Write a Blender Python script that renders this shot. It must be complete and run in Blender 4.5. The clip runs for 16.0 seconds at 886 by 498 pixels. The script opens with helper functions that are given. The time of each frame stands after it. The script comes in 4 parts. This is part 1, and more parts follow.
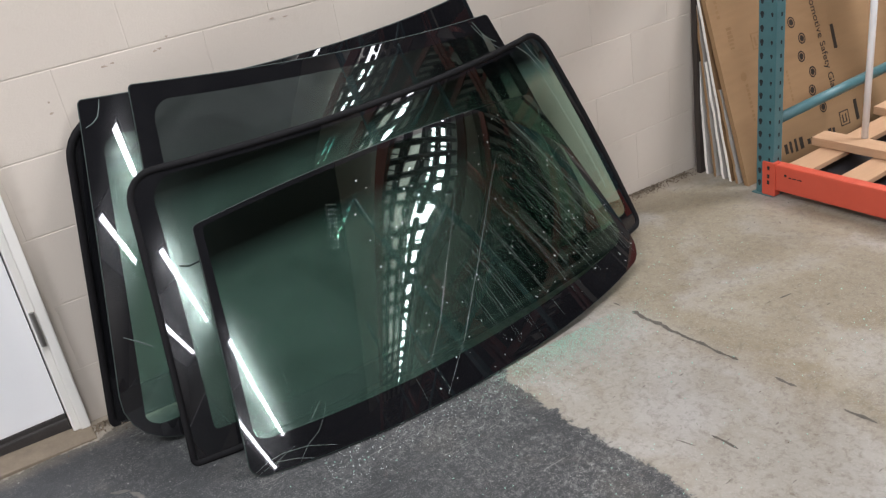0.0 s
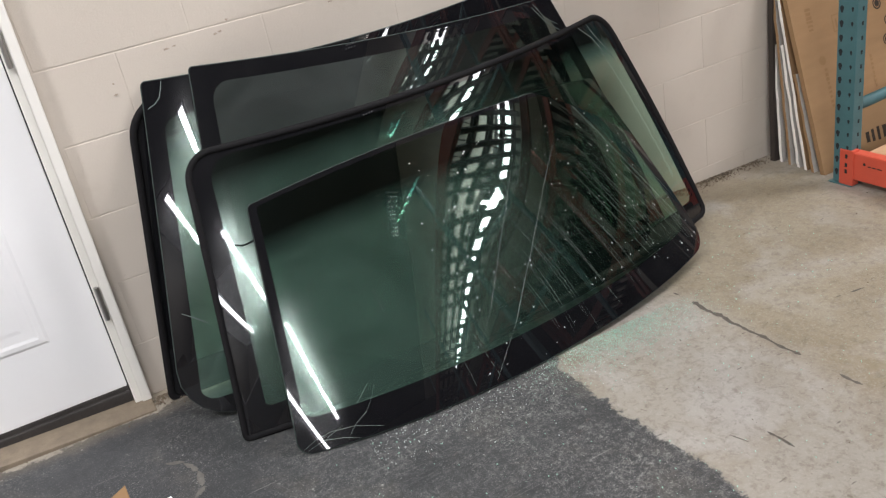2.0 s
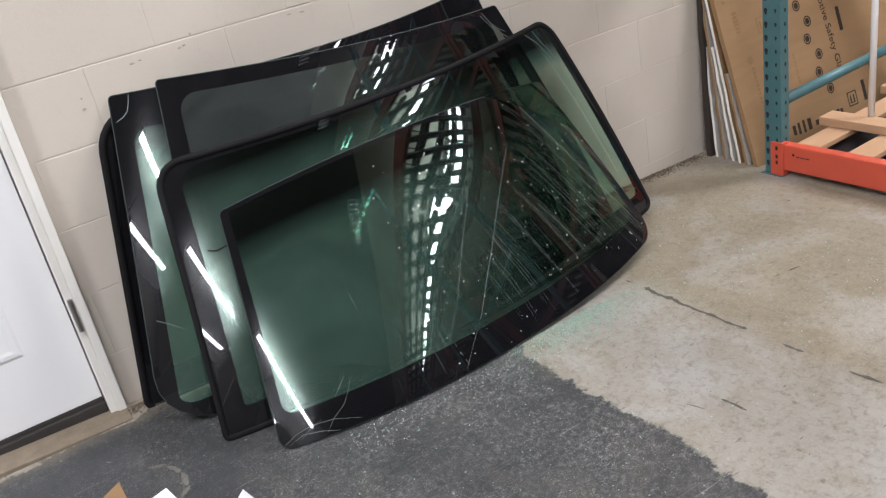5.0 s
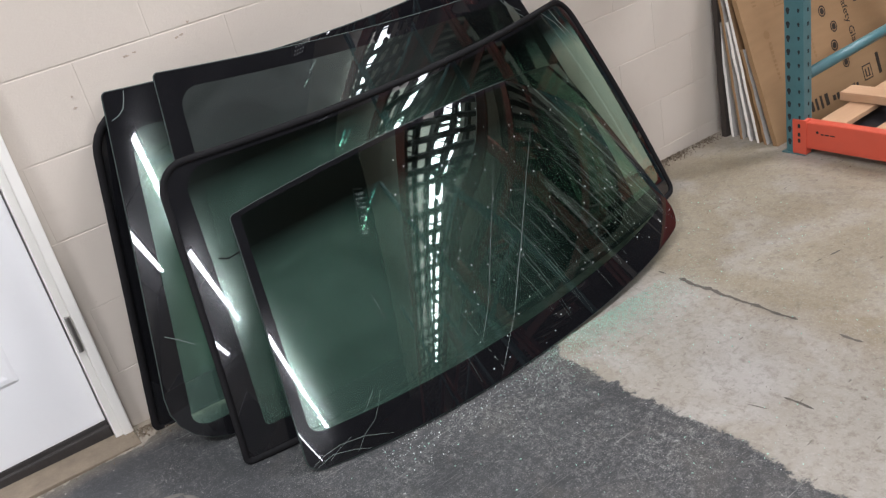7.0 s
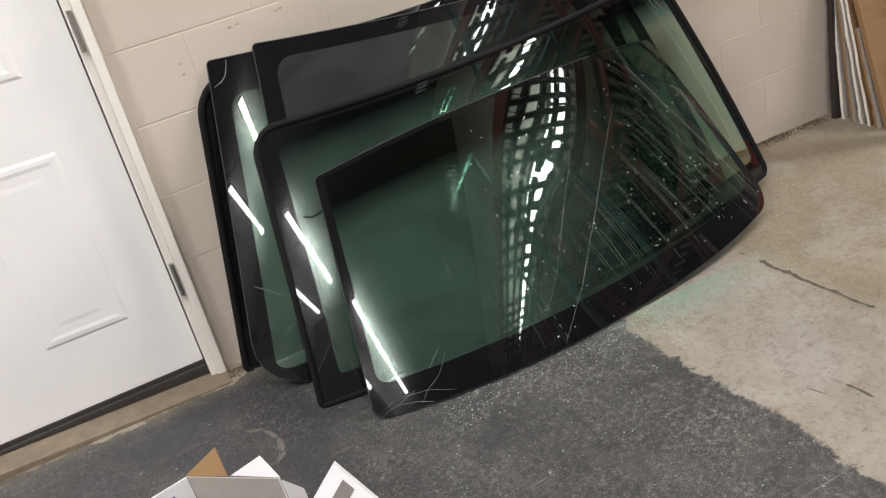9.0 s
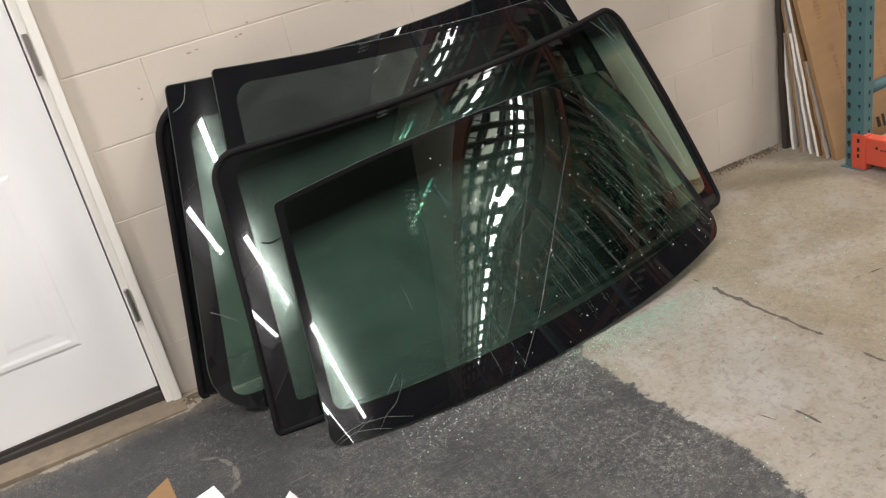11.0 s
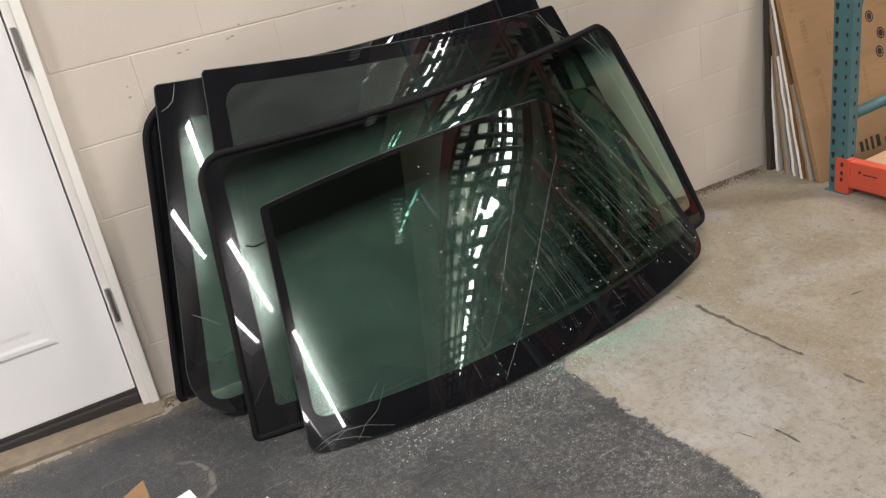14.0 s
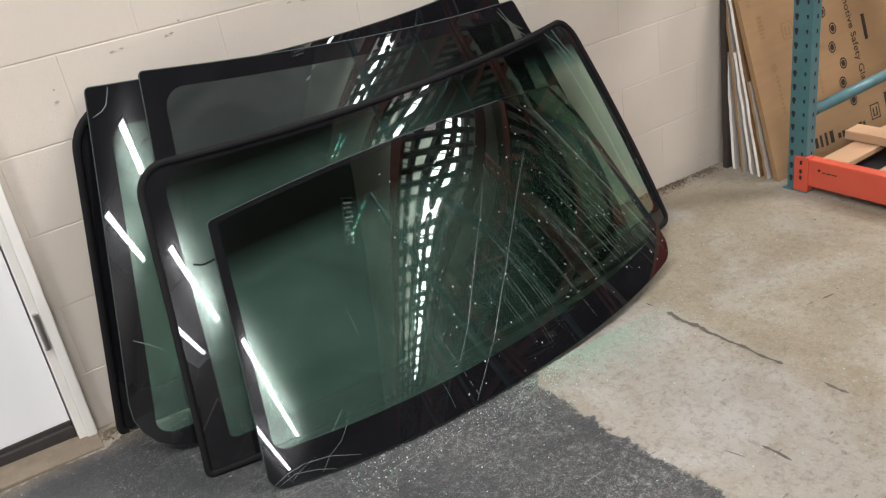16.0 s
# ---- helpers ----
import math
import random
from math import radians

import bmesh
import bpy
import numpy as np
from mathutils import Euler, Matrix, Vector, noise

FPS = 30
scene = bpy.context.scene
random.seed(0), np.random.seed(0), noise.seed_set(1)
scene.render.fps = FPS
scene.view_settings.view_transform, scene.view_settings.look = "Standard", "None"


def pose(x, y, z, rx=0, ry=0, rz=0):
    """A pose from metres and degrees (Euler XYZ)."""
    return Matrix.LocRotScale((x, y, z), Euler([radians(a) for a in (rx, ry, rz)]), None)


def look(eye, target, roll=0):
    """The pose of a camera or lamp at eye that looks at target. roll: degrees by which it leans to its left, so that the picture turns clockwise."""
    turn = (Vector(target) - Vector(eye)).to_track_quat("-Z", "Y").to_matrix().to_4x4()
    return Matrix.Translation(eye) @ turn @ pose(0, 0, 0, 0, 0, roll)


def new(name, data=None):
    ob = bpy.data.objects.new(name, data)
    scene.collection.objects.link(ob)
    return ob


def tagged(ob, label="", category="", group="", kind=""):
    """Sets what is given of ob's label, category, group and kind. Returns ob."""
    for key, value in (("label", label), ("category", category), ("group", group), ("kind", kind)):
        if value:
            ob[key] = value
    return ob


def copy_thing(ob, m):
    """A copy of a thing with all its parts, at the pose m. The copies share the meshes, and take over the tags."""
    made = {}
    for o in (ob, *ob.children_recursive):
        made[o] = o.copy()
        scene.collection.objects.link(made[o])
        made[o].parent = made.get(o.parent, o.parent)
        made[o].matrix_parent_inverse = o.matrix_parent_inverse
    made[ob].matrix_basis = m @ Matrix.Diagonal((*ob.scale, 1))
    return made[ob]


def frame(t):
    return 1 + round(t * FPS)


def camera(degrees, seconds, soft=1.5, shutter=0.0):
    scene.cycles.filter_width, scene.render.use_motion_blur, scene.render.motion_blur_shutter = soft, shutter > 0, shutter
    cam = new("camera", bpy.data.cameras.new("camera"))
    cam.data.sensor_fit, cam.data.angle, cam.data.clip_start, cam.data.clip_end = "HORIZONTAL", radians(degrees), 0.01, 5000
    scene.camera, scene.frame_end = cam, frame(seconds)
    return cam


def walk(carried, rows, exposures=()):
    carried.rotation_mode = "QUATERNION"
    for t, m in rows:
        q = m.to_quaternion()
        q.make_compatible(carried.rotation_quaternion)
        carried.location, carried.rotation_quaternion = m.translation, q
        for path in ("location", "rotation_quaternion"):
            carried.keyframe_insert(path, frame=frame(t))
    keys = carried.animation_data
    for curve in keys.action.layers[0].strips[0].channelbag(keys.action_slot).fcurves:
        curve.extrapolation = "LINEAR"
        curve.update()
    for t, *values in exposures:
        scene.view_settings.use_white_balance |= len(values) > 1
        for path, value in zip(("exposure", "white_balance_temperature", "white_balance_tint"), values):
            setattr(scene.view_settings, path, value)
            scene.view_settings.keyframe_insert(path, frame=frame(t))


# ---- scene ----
cam = camera(56.9, 16.0, 1.3)
PATH = [
    (0, (-0.285, -2.294, 1.364), (0.616, -0.737, 0.489), -9.9),
    (0.5, (-0.254, -2.317, 1.351), (0.587, -0.728, 0.475), -10.7),
    (1, (-0.22, -2.343, 1.339), (0.534, -0.703, 0.478), -11.8),
    (1.5, (-0.21, -2.342, 1.349), (0.502, -0.684, 0.486), -12.1),
    (2, (-0.225, -2.321, 1.336), (0.508, -0.676, 0.467), -11.4),
    (2.5, (-0.261, -2.251, 1.344), (0.56, -0.651, 0.469), -11.9),
    (3, (-0.309, -2.185, 1.34), (0.604, -0.638, 0.462), -12.5),
    (3.5, (-0.321, -2.264, 1.355), (0.595, -0.719, 0.475), -11.4),
    (4, (-0.325, -2.364, 1.352), (0.545, -0.784, 0.489), -10.9),
    (4.5, (-0.332, -2.419, 1.348), (0.523, -0.827, 0.492), -11.7),
    (7, (-0.376, -2.168, 1.32), (0.529, -0.625, 0.426), -13.4),
    (7.5, (-0.375, -2.204, 1.324), (0.449, -0.628, 0.409), -14.6),
    (8, (-0.337, -2.262, 1.322), (0.411, -0.643, 0.417), -15.3),
    (8.5, (-0.317, -2.311, 1.316), (0.359, -0.652, 0.427), -15.6),
    (9, (-0.304, -2.326, 1.314), (0.324, -0.644, 0.433), -14.9),
    (9.5, (-0.299, -2.331, 1.324), (0.35, -0.651, 0.454), -14.1),
    (10, (-0.291, -2.334, 1.331), (0.421, -0.675, 0.47), -13.8),
    (12.5, (-0.298, -2.337, 1.327), (0.437, -0.678, 0.485), -12.5),
    (13, (-0.298, -2.334, 1.327), (0.456, -0.678, 0.498), -11.8),
    (13.5, (-0.294, -2.334, 1.324), (0.477, -0.686, 0.494), -11.3),
    (14, (-0.301, -2.331, 1.322), (0.472, -0.688, 0.485), -10.8),
    (14.5, (-0.311, -2.319, 1.314), (0.467, -0.686, 0.46), -9.8),
    (15, (-0.296, -2.307, 1.309), (0.518, -0.707, 0.426), -8.1),
    (15.5, (-0.283, -2.214, 1.309), (0.576, -0.651, 0.405), -8.2),
    (16, (-0.293, -2.15, 1.321), (0.61, -0.598, 0.44), -9.8),
]
# seconds, stops, kelvin, tint: the white balance drifts as the door comes into view
TINTS = [(0, 0.18, 5980, 13), (3, 0.20, 6220, 13), (4.5, 0.20, 6050, 13), (7, 0.22, 5950, 14), (8.8, 0.02, 6500, 13), (9.5, 0.14, 6550, 13), (13.5, 0.14, 6480, 13), (15, 0.08, 6480, 14), (16, 0.28, 6230, 12)]
walk(cam, [(t, look(eye, target, roll)) for t, eye, target, roll in PATH], TINTS)

# ---- world and lights ----
world = bpy.data.worlds.new("world")
scene.world = world
world.use_nodes = True
world.node_tree.nodes["Background"].inputs[0].default_value = (0.02, 0.02, 0.022, 1)
world.node_tree.nodes["Background"].inputs[1].default_value = 1.0

CEILING = 4.6
# x, y, turn, watts, width, drop, watts upwards: single lamps by the wall, two rows on the ceiling, one row hung over the racks
LAMPS = [(-2.6, -1.7, 0, 200.0, 0.12, 0, 0), (0.2, -1.9, 0, 88.0, 0.12, 0, 0), (4.2, -1.5, 0, 250.0, 0.6, 0, 0)]
LAMPS += [(-3.05, -7.5 - 1.3 * k, 90, 85.0, 0.20, 0, 0) for k in range(5)]
LAMPS += [(-4.9, -9.8 - 1.3 * k, 90, 70.0, 0.22, 0, 0) for k in range(5)]
LAMPS += [(5.6, -2.2 - 1.32 * k, 90, 60.0, 0.42, 0.35, 16.0) for k in range(10)]


def floor_z(x, y=0.0):
    return 0.02 - 0.037 * x


# ---- materials ----
def material(name):
    m = bpy.data.materials.new(name)
    m.use_nodes = True
    nt = m.node_tree
    nt.nodes.clear()
    out = nt.nodes.new("ShaderNodeOutputMaterial")
    return m, nt, out


def node(nt, kind, **inputs):
    n = nt.nodes.new("ShaderNode" + kind)
    for k, v in inputs.items():
        key = k.replace("_", " ")
        if hasattr(v, "is_output"):
            nt.links.new(v, n.inputs[key])
        else:
            n.inputs[key].default_value = v
    return n


def coords(nt, space="Object", scale=(1, 1, 1)):
    tc = nt.nodes.new("ShaderNodeTexCoord")
    mp = nt.nodes.new("ShaderNodeMapping")
    mp.inputs["Scale"].default_value = scale
    nt.links.new(tc.outputs[space], mp.inputs["Vector"])
    return mp.outputs[0]


def world_pos(nt):
    return nt.nodes.new("ShaderNodeNewGeometry").outputs["Position"]


def noise_fac(nt, vec, scale, detail=4.0, rough=0.55, distortion=0.0):
    n = node(nt, "TexNoise", Scale=scale, Detail=detail, Roughness=rough, Distortion=distortion)
    nt.links.new(vec, n.inputs["Vector"])
    return n.outputs["Fac"]


def ramp(nt, fac, stops):
    r = nt.nodes.new("ShaderNodeValToRGB")
    els = r.color_ramp.elements
    while len(els) < len(stops):
        els.new(0.5)
    for e, (p, c) in zip(els, stops):
        e.position = p
        e.color = (*c, 1) if len(c) == 3 else (c[0], c[0], c[0], 1)
    nt.links.new(fac, r.inputs["Fac"])
    return r.outputs["Color"]


def mix(nt, fac, a, b, blend="MIX"):
    m = nt.nodes.new("ShaderNodeMix")
    m.data_type, m.blend_type = "RGBA", blend
    for sock, v in ((m.inputs[0], fac), (m.inputs[6], a), (m.inputs[7], b)):
        if hasattr(v, "is_output"):
            nt.links.new(v, sock)
        else:
            sock.default_value = v if not isinstance(v, tuple) or len(v) == 4 else (*v, 1)
    return m.outputs[2]


def maths(nt, op, a, b=0.0, clamp=False):
    m = nt.nodes.new("ShaderNodeMath")
    m.operation, m.use_clamp = op, clamp
    for sock, v in zip(m.inputs, (a, b)):
        if hasattr(v, "is_output"):
            nt.links.new(v, sock)
        else:
            sock.default_value = v
    return m.outputs[0]


def bump(nt, height, strength=0.3, distance=0.002):
    b = node(nt, "Bump", Strength=strength, Distance=distance)
    nt.links.new(height, b.inputs["Height"])
    return b.outputs["Normal"]


def principled(nt, out, color, rough=0.6, metal=0.0, normal=None, spec=0.5):
    p = nt.nodes.new("ShaderNodeBsdfPrincipled")
    for key, v in (("Base Color", color), ("Roughness", rough), ("Metallic", metal), ("Specular IOR Level", spec)):
        if hasattr(v, "is_output"):
            nt.links.new(v, p.inputs[key])
        else:
            p.inputs[key].default_value = (*v, 1) if isinstance(v, tuple) and len(v) == 3 else v
    if normal is not None:
        nt.links.new(normal, p.inputs["Normal"])
    nt.links.new(p.outputs[0], out.inputs["Surface"])
    return p


def simple(name, color, rough=0.6, metal=0.0, vary=0.15, scale=12.0, grain=120.0, relief=0.15, stretch=(1, 1, 1), spec=0.5):
    """A paint, plastic, wood or metal with variation at two scales."""
    m, nt, out = material(name)
    v = coords(nt, "Object", stretch)
    big, fine = noise_fac(nt, v, scale), noise_fac(nt, v, grain, 3)
    dark = tuple(c * (1 - vary) for c in color)
    light = tuple(min(1, c * (1 + vary)) for c in color)
    col = mix(nt, big, dark, light)
    col = mix(nt, maths(nt, "MULTIPLY", fine, vary), col, tuple(c * 0.6 for c in color))
    principled(nt, out, col, ramp(nt, fine, [(0.2, (max(0.02, rough - 0.08),)), (0.8, (min(1, rough + 0.08),))]), metal, bump(nt, fine, relief, 0.001), spec)
    return m


def wall_paint():
    m, nt, out = material("painted block")
    p = world_pos(nt)
    big, mid, fine = noise_fac(nt, p, 1.3, 3), noise_fac(nt, p, 14, 6, 0.65), noise_fac(nt, p, 160, 5, 0.7)
    rnd = nt.nodes.new("ShaderNodeObjectInfo").outputs["Random"]
    col = mix(nt, big, (0.51, 0.452, 0.382), (0.57, 0.507, 0.432))
    col = mix(nt, maths(nt, "MULTIPLY", rnd, 0.25), col, (0.48, 0.425, 0.36))
    grime = ramp(nt, mid, [(0.56, (0.0,)), (0.78, (1.0,))])
    col = mix(nt, maths(nt, "MULTIPLY", grime, 0.28), col, (0.42, 0.36, 0.29))
    spots = ramp(nt, noise_fac(nt, p, 42, 2, 0.5), [(0.76, (0.0,)), (0.80, (1.0,))])
    col = mix(nt, maths(nt, "MULTIPLY", spots, 0.55), col, (0.22, 0.17, 0.13))
    h = maths(nt, "ADD", maths(nt, "MULTIPLY", mid, 1.2), maths(nt, "MULTIPLY", fine, 0.5))
    principled(nt, out, col, 0.62, 0, bump(nt, h, 0.45, 0.003), 0.35)
    return m


def floor_concrete():
    m, nt, out = material("worn painted concrete")
    p = world_pos(nt)
    sep = nt.nodes.new("ShaderNodeSeparateXYZ")
    nt.links.new(p, sep.inputs[0])
    X, Y = sep.outputs[0], sep.outputs[1]
    big, mid, fine = noise_fac(nt, p, 1.6, 5, 0.6), noise_fac(nt, p, 9, 8, 0.7, 0.6), noise_fac(nt, p, 140, 5, 0.75)
    small = noise_fac(nt, p, 45, 6, 0.75, 0.4)
    grey = mix(nt, mid, (0.23, 0.205, 0.170), (0.345, 0.315, 0.270))
    brown = mix(nt, mid, (0.155, 0.122, 0.074), (0.30, 0.262, 0.195))
    right = ramp(nt, maths(nt, "ADD", maths(nt, "MULTIPLY", maths(nt, "SUBTRACT", X, 1.28), 4.0), maths(nt, "MULTIPLY", big, 0.6)), [(0.15, (0.0,)), (0.55, (1.0,))])
    col = mix(nt, right, grey, brown)
    stain = ramp(nt, noise_fac(nt, p, 3.1, 7, 0.66, 0.9), [(0.50, (0.0,)), (0.70, (1.0,))])
    col = mix(nt, maths(nt, "MULTIPLY", stain, 0.45), col, (0.150, 0.112, 0.060))
    pale = ramp(nt, noise_fac(nt, p, 2.3, 6, 0.6, 0.3), [(0.50, (0.0,)), (0.68, (1.0,))])
    col = mix(nt, maths(nt, "MULTIPLY", pale, 0.5), col, (0.40, 0.385, 0.375))
    col = mix(nt, ramp(nt, small, [(0.48, (0.0,)), (0.72, (0.7,))]), col, (0.115, 0.095, 0.070))
    col = mix(nt, ramp(nt, fine, [(0.52, (0.0,)), (0.8, (0.5,))]), col, (0.45, 0.43, 0.39))
    mp = node(nt, "Mapping", Rotation=(0, 0, 0.9), Scale=(14.0, 70.0, 1.0))
    nt.links.new(p, mp.inputs["Vector"])
    dash = ramp(nt, noise_fac(nt, mp.outputs[0], 1.0, 3, 0.5), [(0.70, (0.0,)), (0.735, (1.0,))])
    col = mix(nt, maths(nt, "MULTIPLY", dash, 0.75), col, (0.07, 0.058, 0.045))
    pits = ramp(nt, noise_fac(nt, p, 30, 3, 0.6, 0.5), [(0.68, (0.0,)), (0.74, (1.0,))])
    col = mix(nt, maths(nt, "MULTIPLY", pits, 0.55), col, (0.11, 0.085, 0.055))
    # dark worn coating with a ragged rim
    wob = maths(nt, "MULTIPLY", maths(nt, "SUBTRACT", noise_fac(nt, p, 8, 8, 0.75), 0.5), 0.17)
    rim_x = maths(nt, "SUBTRACT", maths(nt, "ADD", X, wob), 0.785)
    rim_y = maths(nt, "ADD", maths(nt, "ADD", Y, wob), 0.10)
    edge = maths(nt, "MAXIMUM", rim_x, rim_y)
    coat = ramp(nt, maths(nt, "ADD", maths(nt, "MULTIPLY", edge, 22.0), 0.5), [(0.38, (1.0,)), (0.58, (0.0,))])
    tar = mix(nt, mid, (0.013, 0.014, 0.016), (0.050, 0.051, 0.052))
    worn = ramp(nt, noise_fac(nt, p, 62, 9, 0.95, 0.2), [(0.50, (0.0,)), (0.62, (1.0,))])
    dusty = ramp(nt, maths(nt, "ADD", X, maths(nt, "MULTIPLY", big, 0.5)), [(0.0, (0.30,)), (0.75, (1.0,))])
    zone = ramp(nt, noise_fac(nt, p, 3.4, 5, 0.65, 0.7), [(0.36, (0.25,)), (0.62, (1.0,))])
    tar = mix(nt, maths(nt, "MULTIPLY", maths(nt, "MULTIPLY", worn, dusty), zone), tar, (0.30, 0.295, 0.28))
    patch = ramp(nt, noise_fac(nt, p, 5, 7, 0.7, 0.5), [(0.52, (0.0,)), (0.70, (0.55,))])
    tar = mix(nt, patch, tar, (0.085, 0.078, 0.066))
    for turn, far, lo in ((0.62, 90.0, 0.655), (0.85, 140.0, 0.66), (-0.35, 110.0, 0.67), (1.5, 120.0, 0.68)):
        scr = node(nt, "Mapping", Rotation=(0, 0, turn), Scale=(2.2, far, 1.0))
        nt.links.new(p, scr.inputs["Vector"])
        lines = ramp(nt, noise_fac(nt, scr.outputs[0], 1.0, 4, 0.65), [(lo, (0.0,)), (lo + 0.05, (1.0,))])
        tar = mix(nt, maths(nt, "MULTIPLY", lines, 0.5), tar, (0.32, 0.31, 0.29))
    brk = ramp(nt, noise_fac(nt, p, 170, 3, 0.6), [(0.69, (0.0,)), (0.73, (1.0,))])
    tar = mix(nt, maths(nt, "MULTIPLY", maths(nt, "MULTIPLY", brk, dusty), 0.9), tar, (0.5, 0.5, 0.48))
    speck = ramp(nt, noise_fac(nt, p, 260, 2, 0.5), [(0.60, (0.0,)), (0.68, (1.0,))])
    tar = mix(nt, maths(nt, "MULTIPLY", maths(nt, "MULTIPLY", speck, zone), 0.6), tar, (0.34, 0.335, 0.31))
    flake = ramp(nt, noise_fac(nt, p, 62, 2, 0.5), [(0.735, (0.0,)), (0.755, (1.0,))])
    tar = mix(nt, maths(nt, "MULTIPLY", flake, 0.7), tar, (0.36, 0.355, 0.33))
    rust = ramp(nt, noise_fac(nt, p, 13, 6, 0.75, 0.8), [(0.62, (0.0,)), (0.74, (0.5,))])
    tar = mix(nt, maths(nt, "MULTIPLY", rust, dusty), tar, (0.17, 0.125, 0.10))
    col = mix(nt, coat, col, tar)
    # dust near the wall and the door
    dust = ramp(nt, maths(nt, "ADD", maths(nt, "ADD", maths(nt, "MULTIPLY", Y, 5.0), 1.0), maths(nt, "MULTIPLY", mid, 0.5)), [(0.45, (0.0,)), (1.0, (1.0,))])
    col = mix(nt, maths(nt, "MULTIPLY", dust, 0.6), col, (0.23, 0.185, 0.13))
    rough = mix(nt, coat, mix(nt, mid, (0.42,) * 3, (0.68,) * 3), mix(nt, small, (0.34,) * 3, (0.62,) * 3))
    h = maths(nt, "ADD", maths(nt, "ADD", maths(nt, "MULTIPLY", fine, 0.6), mid), maths(nt, "MULTIPLY", coat, 0.8))
    principled(nt, out, col, rough, 0, bump(nt, h, 0.45, 0.0025), 0.4)
    return m


def glossy_pair(nt, smear=0.35, hue=(1.0, 1.0, 1.0)):
    """A sharp reflection with a wide lobe where smears and dust lie, most of them on the low left end of the panes."""
    sharp = node(nt, "BsdfGlossy", Roughness=0.012, Color=(*hue, 1))
    wide = node(nt, "BsdfGlossy", Roughness=0.15, Color=(*hue, 1))
    both = nt.nodes.new("ShaderNodeMixShader")
    v = coords(nt)
    sx = nt.nodes.new("ShaderNodeSeparateXYZ")
    nt.links.new(v, sx.inputs[0])
    end = ramp(nt, maths(nt, "ADD", sx.outputs[0], 1.0), [(0.2, (1.0,)), (0.6, (0.12,))])
    spots = ramp(nt, noise_fac(nt, v, 6.0, 6, 0.6, 1.2), [(0.34, (0.4,)), (0.60, (1.0,))])
    nt.links.new(maths(nt, "MULTIPLY", maths(nt, "MULTIPLY", spots, end), smear), both.inputs[0])
    nt.links.new(sharp.outputs[0], both.inputs[1])
    nt.links.new(wide.outputs[0], both.inputs[2])
    return both


def tinted_glass(name, tint, band=None, film=0.07, grime=(0.22, 0.39, 0.305), smear=0.2):
    """Laminated automotive glass: colour by what it lets through, gloss by Fresnel; band: where the shade band starts and ends."""
    m, nt, out = material(name)
    clear = nt.nodes.new("ShaderNodeBsdfTransparent")
    gloss = glossy_pair(nt, smear, (0.80, 1.0, 0.88))  # half of it comes back through the tint
    fres = node(nt, "Fresnel", IOR=1.75)
    col = None
    if band:
        tc = nt.nodes.new("ShaderNodeTexCoord")
        sep = nt.nodes.new("ShaderNodeSeparateXYZ")
        nt.links.new(tc.outputs["Object"], sep.inputs[0])
        t = maths(nt, "DIVIDE", maths(nt, "SUBTRACT", sep.outputs[1], band[0]), band[1] - band[0], True)
        col = ramp(nt, t, [(0.0, tint), (0.45, tuple(c * f for c, f in zip(tint, (0.35, 0.5, 0.55)))), (1.0, (0.008, 0.012, 0.018))])
        nt.links.new(col, clear.inputs["Color"])
    else:
        clear.inputs["Color"].default_value = (*tint, 1)
    # dust film whose green colour, fading rightwards, also imitates light through the glass
    dust = node(nt, "BsdfDiffuse", Color=(*grime, 1))
    v = coords(nt)
    haze = ramp(nt, noise_fac(nt, v, 3.2, 7, 0.65, 0.8), [(0.32, (0.35,)), (0.75, (1.0,))])
    sx = nt.nodes.new("ShaderNodeSeparateXYZ")
    nt.links.new(nt.nodes.new("ShaderNodeTexCoord").outputs["Object"], sx.inputs[0])
    haze = mix(nt, ramp(nt, maths(nt, "ADD", sx.outputs[0], 0.5), [(0.25, (0.0,)), (0.75, (1.0,))]), haze, (0.08, 0.08, 0.08, 1))
    if band:
        haze = mix(nt, t, haze, (0.01, 0.01, 0.01, 1))
    film = maths(nt, "MULTIPLY", haze, film)
    ms0 = nt.nodes.new("ShaderNodeMixShader")
    nt.links.new(film, ms0.inputs[0])
    nt.links.new(clear.outputs[0], ms0.inputs[1])
    nt.links.new(dust.outputs[0], ms0.inputs[2])
    ms = nt.nodes.new("ShaderNodeMixShader")
    nt.links.new(fres.outputs[0], ms.inputs[0])
    nt.links.new(ms0.outputs[0], ms.inputs[1])
    nt.links.new(gloss.outputs[0], ms.inputs[2])
    nt.links.new(ms.outputs[0], out.inputs["Surface"])
    return m


def black_frit():
    m, nt, out = material("black ceramic frit")
    base = node(nt, "BsdfDiffuse", Color=(0.006, 0.006, 0.007, 1))
    gloss = glossy_pair(nt)
    fres = node(nt, "Fresnel", IOR=1.47)
    ms = nt.nodes.new("ShaderNodeMixShader")
    dust = node(nt, "BsdfDiffuse", Color=(0.25, 0.25, 0.24, 1))
    film = maths(nt, "MULTIPLY", ramp(nt, noise_fac(nt, coords(nt), 9, 6, 0.7, 0.6), [(0.45, (0.0,)), (0.9, (1.0,))]), 0.02)
    ms0 = nt.nodes.new("ShaderNodeMixShader")
    for src, dst in ((film, ms0.inputs[0]), (base.outputs[0], ms0.inputs[1]), (dust.outputs[0], ms0.inputs[2]), (fres.outputs[0], ms.inputs[0]), (ms0.outputs[0], ms.inputs[1]), (gloss.outputs[0], ms.inputs[2]), (ms.outputs[0], out.inputs["Surface"])):
        nt.links.new(src, dst)
    return m


